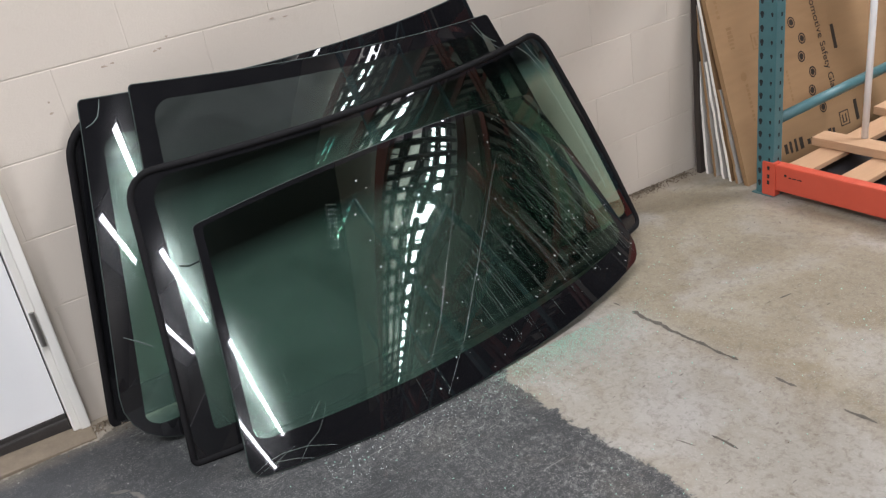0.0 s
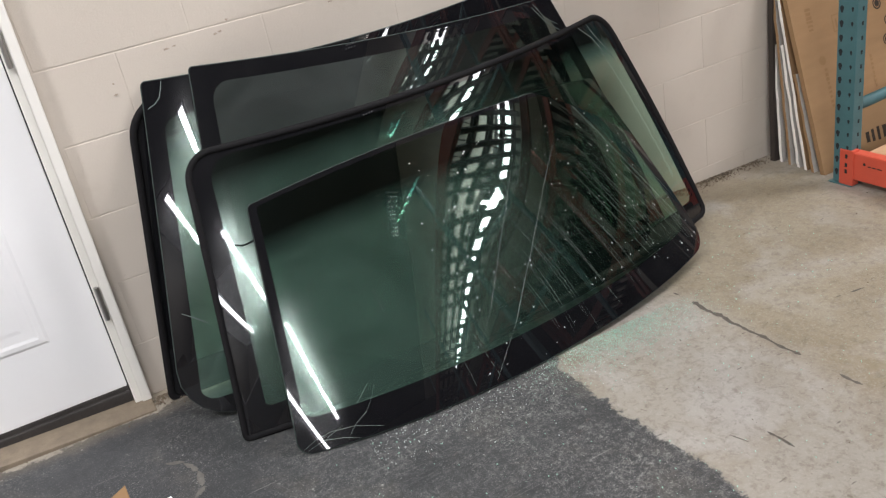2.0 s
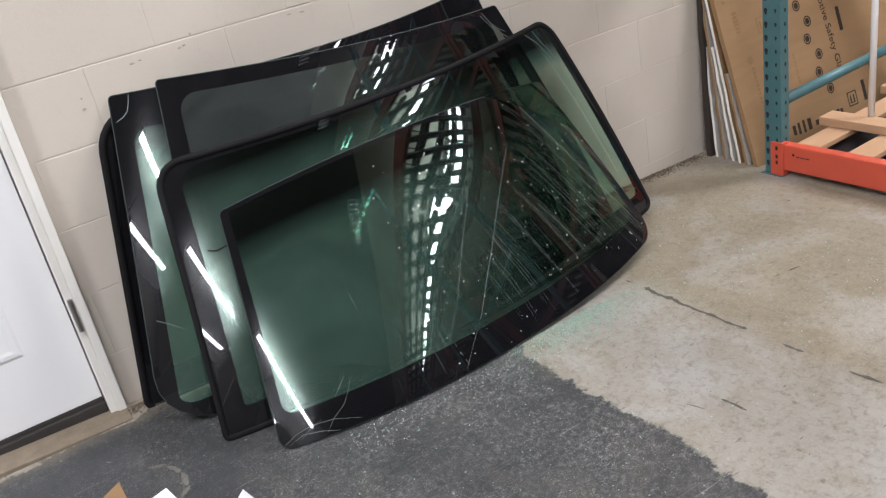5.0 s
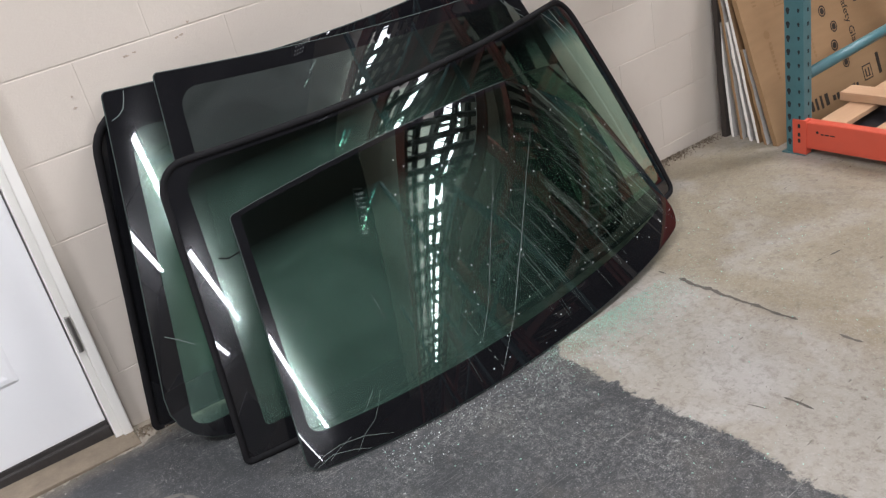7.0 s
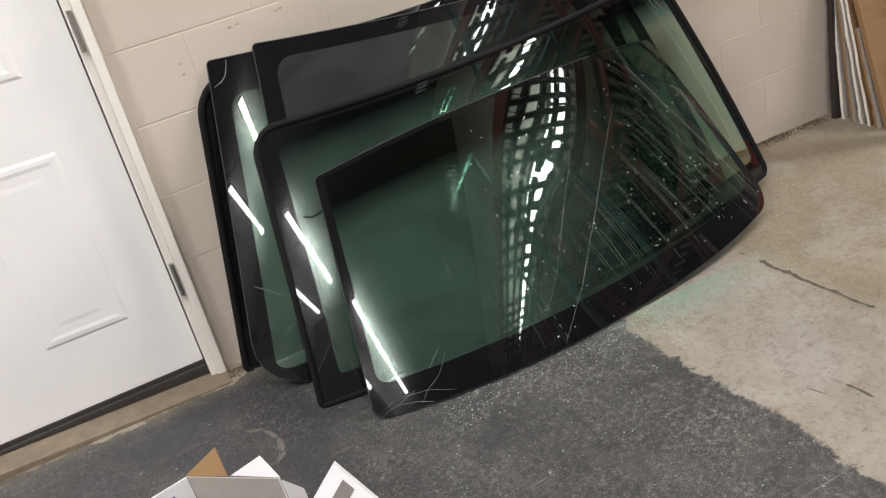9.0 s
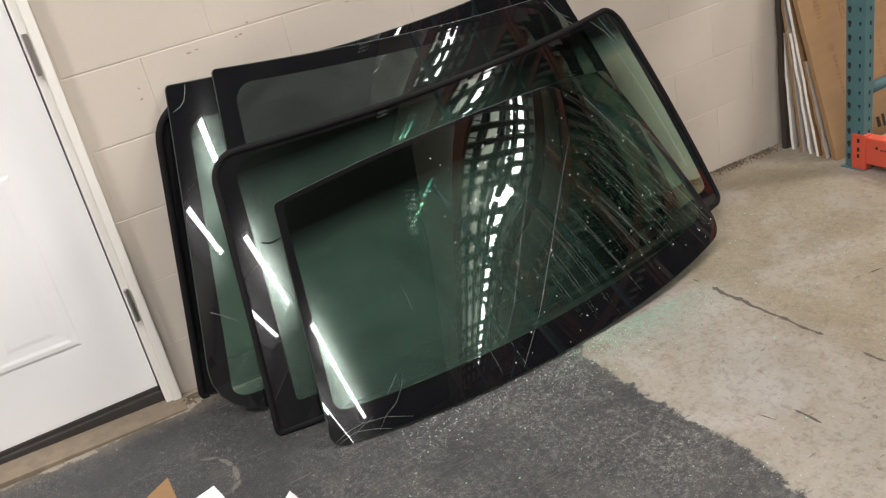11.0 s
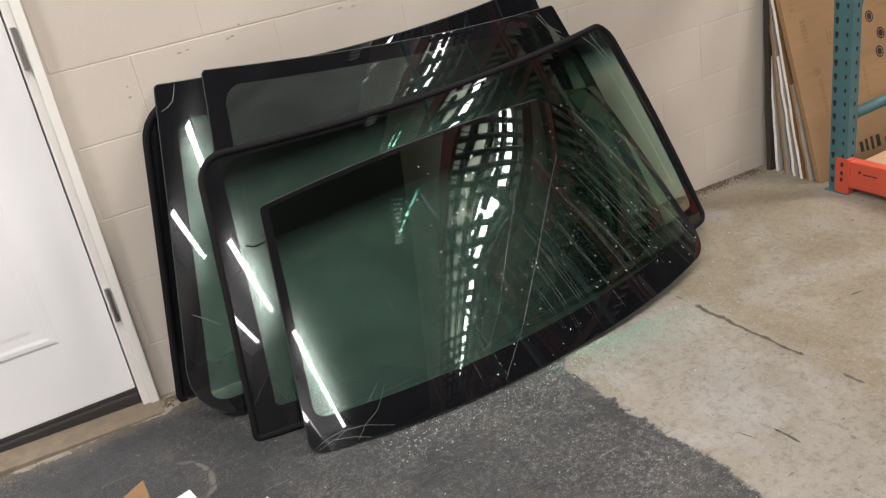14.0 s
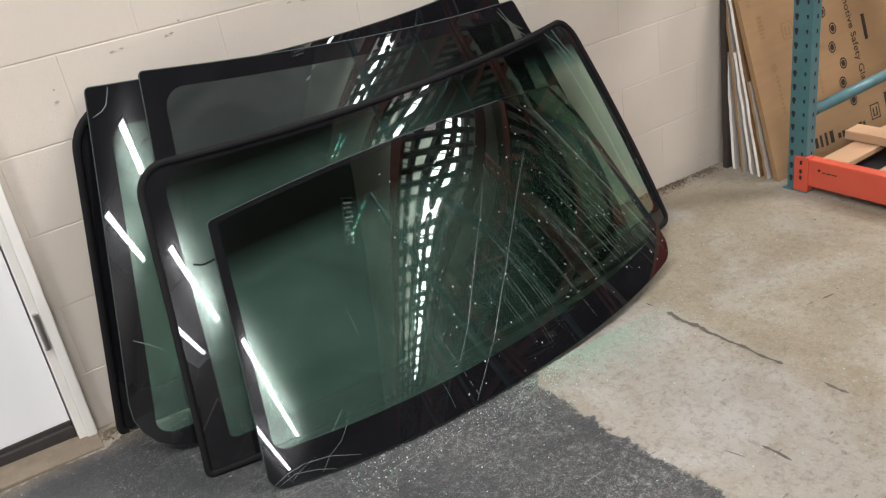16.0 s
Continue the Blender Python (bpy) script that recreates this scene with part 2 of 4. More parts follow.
def wood_mat(name, dark, light):
    m, nt, out = material(name)
    v = coords(nt, "Object", (1, 1, 1))
    rnd = nt.nodes.new("ShaderNodeObjectInfo").outputs["Random"]
    mp = node(nt, "Mapping", Scale=(2.0, 40.0, 40.0))
    nt.links.new(v, mp.inputs["Vector"])
    grain = noise_fac(nt, mp.outputs[0], 1.5, 6, 0.6, 1.5)
    col = mix(nt, grain, dark, light)
    col = mix(nt, maths(nt, "MULTIPLY", rnd, 0.35), col, dark)
    principled(nt, out, col, 0.7, 0, bump(nt, grain, 0.3, 0.001), 0.3)
    return m


M_WALL = wall_paint()
M_FLOOR = floor_concrete()
M_GAP = simple("dark joint dirt", (0.10, 0.088, 0.072), 0.9, vary=0.5, scale=80, grain=300, relief=0.3)
M_SCUFF = simple("pale grey scuff", (0.12, 0.112, 0.098), 0.8, vary=0.45, scale=60, grain=200, relief=0.3)
M_CHIPPED = simple("chipped paint", (0.37, 0.30, 0.235), 0.85, vary=0.4, scale=80, grain=300, relief=0.3)
M_DOOR = simple("white door paint", (0.80, 0.79, 0.78), 0.42, vary=0.03, scale=3, relief=0.05)
M_FRAME = simple("off-white trim paint", (0.76, 0.73, 0.67), 0.5, vary=0.06, scale=9, relief=0.1)
M_STEEL = simple("brushed hinge steel", (0.42, 0.40, 0.37), 0.38, 0.9, vary=0.15)
M_SILL = simple("dark rubber threshold", (0.035, 0.03, 0.027), 0.6, vary=0.4, scale=20)
M_SILLC = simple("dusty sill concrete", (0.19, 0.15, 0.105), 0.85, vary=0.5, scale=22, grain=200, relief=0.5)
M_TEAL = simple("teal rack enamel", (0.055, 0.135, 0.145), 0.42, vary=0.22, scale=18, relief=0.1)
M_RED = simple("orange-red beam enamel", (0.53, 0.078, 0.042), 0.36, vary=0.12, scale=10, relief=0.08)
M_HOLE = simple("dark slot inside", (0.012, 0.014, 0.015), 0.8, vary=0.2)
M_CARD = simple("brown kraft cardboard", (0.255, 0.155, 0.077), 0.8, vary=0.12, scale=5, grain=80, relief=0.15, stretch=(1, 1, 6), spec=0.2)
M_CARD2 = simple("weathered grey cardboard", (0.44, 0.41, 0.37), 0.85, vary=0.2, scale=12, grain=90, relief=0.3, spec=0.2)
M_CARDEDGE = simple("pale cardboard edge", (0.74, 0.70, 0.64), 0.85, vary=0.2, scale=30, grain=300, relief=0.4, spec=0.2)
# near-black board colour that stands for shade behind the cartons
M_GAPSHADE = simple("gap shade board", (0.045, 0.036, 0.03), 0.85, vary=0.3, scale=15, spec=0.2)
M_INK = simple("dark printing ink", (0.03, 0.022, 0.016), 0.7, vary=0.15, relief=0.0, spec=0.2)
M_INK2 = simple("faded printing ink", (0.22, 0.13, 0.06), 0.75, vary=0.15, relief=0.0, spec=0.2)
M_WOOD = wood_mat("raw pine plank", (0.36, 0.205, 0.11), (0.52, 0.335, 0.20))
M_WHITE = simple("white plastic pole", (0.80, 0.80, 0.79), 0.4, vary=0.03, relief=0.03)
M_FRIT = black_frit()
M_MOLD = simple("black rubber moulding", (0.007, 0.0065, 0.007), 0.75, vary=0.3, scale=30, relief=0.15, spec=0.18)
M_CRACK = simple("crushed glass line", (0.17, 0.20, 0.185), 0.25, vary=0.2, relief=0.0)
M_CHIP = simple("bright glass chip", (0.75, 0.80, 0.78), 0.2, vary=0.1, relief=0.0)
M_EDGE = simple("ground glass edge", (0.040, 0.052, 0.047), 0.6, vary=0.4, scale=40, relief=0.0, spec=0.2)
M_CRUMB = simple("green glass crumb", (0.36, 0.60, 0.48), 0.15, vary=0.3, relief=0.0)
M_DIRT = simple("dry debris", (0.15, 0.115, 0.08), 0.9, vary=0.6, scale=60)
M_REDPOST = simple("dark red rack enamel", (0.24, 0.065, 0.05), 0.45, vary=0.2)
M_WIRE = simple("dull deck steel", (0.05, 0.048, 0.046), 0.5, 0.4, vary=0.2)
M_CEIL = simple("grey ceiling deck", (0.20, 0.20, 0.19), 0.8, vary=0.06, scale=2)
M_INSUL = simple("pale insulation facing", (0.70, 0.66, 0.60), 0.6, vary=0.06, scale=2)
M_DARKMIRROR = simple("dark reflected panel", (0.03, 0.03, 0.03), 0.8, vary=0.1, scale=2)
M_ROOM = simple("darkened unseen wall", (0.16, 0.145, 0.125), 0.7, vary=0.06, scale=2)
M_PAPER = simple("white printed carton", (0.78, 0.77, 0.79), 0.55, vary=0.04, relief=0.05)
M_PURPLE = simple("violet print", (0.05, 0.03, 0.17), 0.5, vary=0.1, relief=0.0)
M_GREYPRINT = simple("grey print", (0.20, 0.18, 0.17), 0.5, vary=0.1, relief=0.0)
M_LAMPBODY = simple("lamp housing white", (0.7, 0.7, 0.7), 0.5, vary=0.03)
M_BLACK = simple("black plastic sheet", (0.012, 0.012, 0.014), 0.35, vary=0.3)
GREEN = (0.50, 0.70, 0.595)


# ---- mesh helpers ----
def link_mesh(name, bm, mat, parent=None, label="", smooth=False):
    me = bpy.data.meshes.new(name)
    bm.normal_update()
    bm.to_mesh(me)
    bm.free()
    if smooth:
        for poly in me.polygons:
            poly.use_smooth = True
    for one in mat if isinstance(mat, (list, tuple)) else (mat,):
        me.materials.append(one)
    ob = new(name, me)
    if parent is not None:
        ob.parent = parent
    return tagged(ob, label)


def part(name, bm, mat, parent, label="", smooth=False):
    return link_mesh(name, bm, mat, parent, label, smooth)


def thing(name, m=None, label="", category="", group="", kind=""):
    ob = new(name)
    if m is not None:
        ob.matrix_world = m
    ob.empty_display_size = 0.1
    return tagged(ob, label, category, group, kind)


def box(x0, x1, y0, y1, z0, z1, bevel=0.0, bm=None, m=None):
    bm = bm or bmesh.new()
    made = bmesh.ops.create_cube(bm, size=1.0)["verts"]
    bmesh.ops.scale(bm, vec=(x1 - x0, y1 - y0, z1 - z0), verts=made)
    bmesh.ops.translate(bm, vec=((x0 + x1) / 2, (y0 + y1) / 2, (z0 + z1) / 2), verts=made)
    if bevel:
        edges = list({e for v in made for e in v.link_edges})
        got = bmesh.ops.bevel(bm, geom=edges, offset=bevel, segments=2, affect="EDGES", profile=0.6)
        made = list({v for f in got["faces"] for v in f.verts} | {v for v in made if v.is_valid})
    if m is not None:
        bmesh.ops.transform(bm, matrix=m, verts=made)
    return bm


def tube(points, r, sides=8, bm=None, closed=False, flat=1.0):
    """A round bar along points."""
    bm = bm or bmesh.new()
    pts = [Vector(p) for p in points]
    rings = []
    for i, p in enumerate(pts):
        a = pts[i - 1] if i or closed else p
        b = pts[(i + 1) % len(pts)] if i + 1 < len(pts) or closed else p
        d = (b - a).normalized()
        side = d.cross(Vector((0, 0, 1)))
        if side.length < 1e-3:
            side = d.cross(Vector((0, 1, 0)))
        side.normalize()
        up = side.cross(d)
        rr = r[i] if isinstance(r, (list, tuple)) else r
        rings.append([bm.verts.new(p + (side * math.cos(k * 2 * math.pi / sides) + up * math.sin(k * 2 * math.pi / sides) * flat) * rr) for k in range(sides)])
    pairs = list(zip(rings, rings[1:])) + ([(rings[-1], rings[0])] if closed else [])
    for a, b in pairs:
        for k in range(sides):
            bm.faces.new((a[k], a[(k + 1) % sides], b[(k + 1) % sides], b[k]))
    if not closed:
        bm.faces.new(rings[0][::-1])
        bm.faces.new(rings[-1])
    return bm


def prism(outline, z0, z1, bm=None):
    """A slab between z0 and z1 with the given outline in x and y."""
    bm = bm or bmesh.new()
    low = [bm.verts.new((x, y, z0)) for x, y in outline]
    top = [bm.verts.new((x, y, z1)) for x, y in outline]
    bm.faces.new(low[::-1])
    bm.faces.new(top)
    n = len(low)
    for i in range(n):
        bm.faces.new((low[i], low[(i + 1) % n], top[(i + 1) % n], top[i]))
    return bm


# ---- floor, ceiling, outer walls ----
SEAM = 1.286


def gap_strip(points, width, seed):
    """An uneven dark strip where the filler of a joint has broken out."""
    rng = random.Random(seed)
    bm = bmesh.new()
    a, b = Vector(points[0]), Vector(points[1])
    n = max(3, int((b - a).length / 0.012))
    side = Vector((-(b - a).y, (b - a).x)).normalized()
    rows = []
    for i in range(n + 1):
        q = a.lerp(b, i / n)
        w = width * (0.15 if i in (0, n) else rng.uniform(0.45, 1.15))
        drift = width * 0.35 * math.sin(i * 0.7 + seed)
        rows.append([bm.verts.new((c.x, c.y, floor_z(c.x) + 0.0012)) for c in (q + side * (drift - w), q + side * (drift + w * rng.uniform(0.6, 1.1)))])
    for r0, r1 in zip(rows, rows[1:]):
        bm.faces.new((r0[0], r0[1], r1[1], r1[0]))
    return bm


def build_floor():
    bm = bmesh.new()
    top = [bm.verts.new((x, y, floor_z(x))) for x, y in ((-6, 0.2), (-6, -17), (8, -17), (8, 0.2))]
    low = [bm.verts.new((v.co.x, v.co.y, v.co.z - 0.15)) for v in top]
    bm.faces.new(top)
    bm.faces.new(low[::-1])
    for k in range(4):
        bm.faces.new((top[k], low[k], low[(k + 1) % 4], top[(k + 1) % 4]))
    ob = link_mesh("floor", bm, M_FLOOR, None, "worn grey-brown concrete floor with a dark ragged coating")
    ob["kind"] = "structure"
    gaps = [((SEAM, -0.60), (SEAM, -0.63), 0.003), ((SEAM, -0.68), (SEAM, -0.86), 0.0075), ((SEAM, -0.85), (SEAM + 0.003, -1.075), 0.005), ((SEAM + 0.006, -1.19), (SEAM + 0.008, -1.255), 0.005), ((SEAM + 0.008, -1.385), (SEAM + 0.01, -1.47), 0.0055), ((SEAM + 0.01, -1.51), (SEAM + 0.01, -1.535), 0.004), ((0.985, -1.235), (0.99, -1.31), 0.0035), ((0.91, -1.19), (0.925, -1.235), 0.0025), ((1.65, -0.95), (1.70, -0.955), 0.003)]
    for k, (p, q, w) in enumerate(gaps):
        part("joint_gap", gap_strip((p, q), w * 1.35, k), M_GAP, ob, "dark broken filler of the floor joint")

    scuff = [(-0.262, -0.372), (-0.222, -0.405), (-0.200, -0.463), (-0.200, -0.531), (-0.229, -0.568)]
    for k in range(4):
        part("scuff", gap_strip((scuff[k], scuff[k + 1]), 0.010, 30 + k), M_SCUFF, ob, "pale scuff on the dark coating")


build_floor()

DOOR_X0, DOOR_X1, DOOR_TOP = -1.20, -0.235, 2.10


def shell_wall(name, x0, x1, y0, y1, label):
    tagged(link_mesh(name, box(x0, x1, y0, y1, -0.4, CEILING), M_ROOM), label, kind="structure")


# unseen walls that close the room, coloured dark so the glass reflects less
shell_wall("wall_west", -6.2, -6.0, -17.0, 0.2, "plain unseen side wall, coloured dark to keep reflections dim")
shell_wall("wall_east", 8.0, 8.2, -17.0, 0.2, "plain unseen side wall, coloured dark to keep reflections dim")
shell_wall("wall_south", -6.2, 8.2, -17.2, -17.0, "plain unseen far wall, coloured dark to keep reflections dim")
tagged(link_mesh("ceiling", box(-6.2, 8.2, -17.2, 0.2, CEILING, CEILING + 0.1), M_CEIL), "plain grey ceiling", kind="structure")


# ---- ceiling lamps ----
def lamp_panel(parent, z, watts, width, length=1.24, up=False):
    lamp = bpy.data.lights.new("panel", "AREA")
    lamp.shape, lamp.size, lamp.size_y = "RECTANGLE", length, width
    lamp.energy, lamp.color = watts, (1.0, 0.985, 0.96)
    ob = new("panel", lamp)
    ob.parent = parent
    ob.matrix_local = pose(0, 0, z, 180 if up else 0, 0, 0)


def ceiling_lamp(x, y, turn, watts, width, drop, up):
    """A strip lamp; drop: how far it hangs on its rods; up: watts that it throws at the ceiling."""
    t = thing("ceiling_lamp", pose(x, y, CEILING - drop, 0, 0, turn), "white strip lamp hung on rods, switched on" if drop else "white ceiling strip lamp, switched on", "lamp", "strip lamps under the ceiling")
    part("housing", box(-0.65, 0.65, -width / 2 - 0.03, width / 2 + 0.03, -0.07, 0, 0.008), M_LAMPBODY, t)
    lamp_panel(t, -0.075, watts, width)
    if drop:
        lamp_panel(t, 0.005, up, width, up=True)
        for dx in (-0.5, 0.5):
            part("rod", tube([(dx, 0, 0), (dx, 0, drop)], 0.005, 6), M_STEEL, t)


def louvre_lamp(x, y, turn, watts):
    """A square-celled louvre under a lamp panel."""
    t = thing("louvre_lamp", pose(x, y, CEILING, 0, 0, turn), "ceiling lamp behind a dark square-celled louvre", "lamp")
    part("housing", box(-0.62, 0.62, -0.2, 0.2, -0.04, 0, 0.006), M_LAMPBODY, t)
    lamp_panel(t, -0.045, watts, 0.36, 1.2)
    for k in range(11):
        cx = -0.6 + 0.12 * k
        part("blade", box(cx - 0.034, cx + 0.034, -0.2, 0.2, -0.062, -0.056), M_WIRE, t)
    for k in range(5):
        cy = -0.18 + 0.09 * k
        part("blade", box(-0.62, 0.62, cy - 0.028, cy + 0.028, -0.070, -0.064), M_WIRE, t)


for row in LAMPS:
    ceiling_lamp(*row)
louvre_lamp(3.0, -6.2, 80, 5.0)
# added dark panel, outlined so that the foremost pane reflects a dark zone
tagged(link_mesh("ceiling_panel", prism([(-5.99, -8.7), (-5.99, -16.98), (3.49, -16.98), (3.49, -13.4), (-2.6, -8.7)], CEILING - 0.03, CEILING - 0.004), M_DARKMIRROR), "dark panel added under the ceiling to darken the reflection in the glass", kind="structure")
tagged(link_mesh("ceiling_panel", box(3.5, 7.99, -16.98, -0.02, CEILING - 0.03, CEILING - 0.004), M_INSUL), "pale insulation facing under the ceiling deck", kind="structure")


# ---- door ----
def build_door():
    trim = thing("door_frame", None, "off-white painted wooden door frame", "door frame", kind="structure")
    for name, x0, x1, y0, y1, z0, z1 in (
        ("jamb", -0.283, -0.235, -0.022, 0.16, floor_z(-0.25) + 0.002, 2.10),
        ("jamb", -1.245, -1.197, -0.022, 0.16, floor_z(-1.2) + 0.002, 2.10),
        ("head", -1.245, -0.235, -0.022, 0.16, 2.1015, 2.15),
    ):
        part(name, box(x0, x1, y0, y1, z0, z1, 0.004), M_FRAME, trim)
    # outer moulded edge
    part("casing", box(-0.262, -0.2352, -0.030, -0.0225, floor_z(-0.22) + 0.003, 2.13, 0.005), M_FRAME, trim)
    part("threshold", box(-1.195, -0.285, 0.0, 0.15, floor_z(-0.7) - 0.02, floor_z(-0.7) + 0.022, 0.004), M_SILL, trim, "dark rubber threshold")
    part("sill", box(-0.7, 0.5, -0.10, 0.0, -0.03, 0.004, 0.003, m=pose(-0.735, 0, floor_z(-0.735), 0, 2.12, 0)), M_SILLC, trim, "dusty concrete sill")
    x0, x1, z0, z1 = -1.193, -0.287, floor_z(-0.6) + 0.040, 2.097
    d = thing("door_1", None, "closed white moulded panel door", "door", kind="structure")
    part("slab", box(x0, x1, 0.012, 0.05, z0, z1, 0.002), M_DOOR, d)
    part("sweep", box(x0, x1, 0.010, 0.045, z0 - 0.036, z0 - 0.001, 0.002), M_SILL, d, "dark door sweep")
    for a, b in ((x1 - 0.38, x1 - 0.145), (x0 + 0.125, x0 + 0.385)):
        for c, e in ((0.30, 0.82), (1.02, 1.62), (1.72, 1.95)):
            bm = bmesh.new()
            # raised panel with a sunk moulding round it
            steps = [(0.0, 0.0118), (0.008, 0.0092), (0.020, 0.0085), (0.030, 0.0102), (0.054, 0.0106), (0.066, 0.0095)]
            rings = []
            for inset, y in steps:
                rings.append([bm.verts.new(p) for p in ((a + inset, y, c + inset), (b - inset, y, c + inset), (b - inset, y, e - inset), (a + inset, y, e - inset))])
            for r0, r1 in zip(rings, rings[1:]):
                for k in range(4):
                    bm.faces.new((r0[k], r0[(k + 1) % 4], r1[(k + 1) % 4], r1[k]))
            bm.faces.new(rings[-1])
            part("panel", bm, M_DOOR, d)
    for z in (0.375, 1.096, 1.85):
        bm = box(-0.272, -0.265, -0.028, -0.0225, z - 0.05, z + 0.05, 0.001)
        tube([(-0.272, -0.030, z - 0.052), (-0.272, -0.030, z + 0.052)], 0.0065, 8, bm)
        part("hinge", bm, M_STEEL, d, "dull steel butt hinge")

    # the frame hangs a little out of plumb with the block courses
    lean = pose(-0.24, 0, 0) @ pose(0, 0, 0, 0, 1.45, 0) @ pose(0.24, 0, 0)
    d.matrix_world = lean
    trim.matrix_world = lean


build_door()


# ---- windshields ----
class Sheet:
    """A bowed pane that leans: four corners of its chord plane, its bow towards the room, its crown and its drop."""

    def __init__(self, bl, br, tl, tr, bow, crown=0.0, drop=0.0, radii=(0.02, 0.02, 0.02, 0.02), power=2.4, vbow=0.012):
        self.c = [Vector(p) for p in (bl, br, tl, tr)]
        bl, br, tl, tr = self.c
        self.x = (br + tr - bl - tl).normalized()
        up = (tl + tr - bl - br)
        self.n = self.x.cross(up).normalized()
        self.up = self.n.cross(self.x).normalized()
        self.origin = (bl + br) / 2
        self.h = (tl + tr - bl - br).length / 2
        self.w = ((br - bl).length + (tr - tl).length) / 2
        self.bow, self.crown, self.drop, self.power, self.vbow = bow, crown, drop, power, vbow
        self.m = Matrix((self.x, self.up, self.n)).transposed().to_4x4()
        self.m.translation = self.origin
        self.inv = self.m.inverted()
        self.radii = radii

    def outline(self, n=24):
        """Points in u (-1..1) and v (0..1) round the rim, with rounded corners."""
        out = []
        ru = [r / (self.w / 2) for r in self.radii]
        rv = [r / self.h for r in self.radii]
        corners = ((-1, 0, 0, math.pi), (1, 0, 1, 1.5 * math.pi), (1, 1, 2, 0), (-1, 1, 3, 0.5 * math.pi))
        for k, (u, v, i, a0) in enumerate(corners):
            cu, cv = u - math.copysign(ru[i], u), v + (rv[i] if v == 0 else -rv[i])
            for s in range(7):
                a = a0 + s / 6 * math.pi / 2
                out.append((cu + ru[i] * math.cos(a), cv + rv[i] * math.sin(a)))
            nu, nv, j, _ = corners[(k + 1) % 4]
            if k in (0, 2):
                e0, e1 = out[-1][0], nu - math.copysign(ru[j], nu)
                for s in range(1, n):
                    out.append((e0 + (e1 - e0) * s / n, v))
            else:
                e0, e1 = out[-1][1], nv + (rv[j] if nv == 0 else -rv[j])
                for s in range(1, n // 2):
                    out.append((u, e0 + (e1 - e0) * s / (n // 2)))
        return out

    def at(self, u, v, lift=0.0):
        """A local place on the front face."""
        bl, br, tl, tr = self.c
        s = (u + 1) / 2
        p = (bl * (1 - s) + br * s) * (1 - v) + (tl * (1 - s) + tr * s) * v
        q = 1 - min(1.2, abs(u)) ** self.power
        e = 1 - u * u
        p = p + self.n * (self.bow * q + self.vbow * 4 * v * (1 - v) + lift) + self.up * (self.crown * e * v - self.drop * e * (1 - v))
        return self.inv @ p

    def normal(self, u, v):
        """The local normal of the front face."""
        d = 0.002
        return (self.at(u + d, v) - self.at(u - d, v)).cross(self.at(u, v + d) - self.at(u, v - d)).normalized()


def inset_rim(rim, sheet, left, right, top, bottom):
    """A smaller rim, inset by the given widths in metres."""
    w, h = sheet.w / 2, sheet.h
    u0, u1, v0, v1 = -1 + left / w, 1 - right / w, bottom / h, 1 - top / h
    out = []
    for u, v in rim:
        out.append((u0 + (u + 1) / 2 * (u1 - u0), v0 + v * (v1 - v0)))
    return out


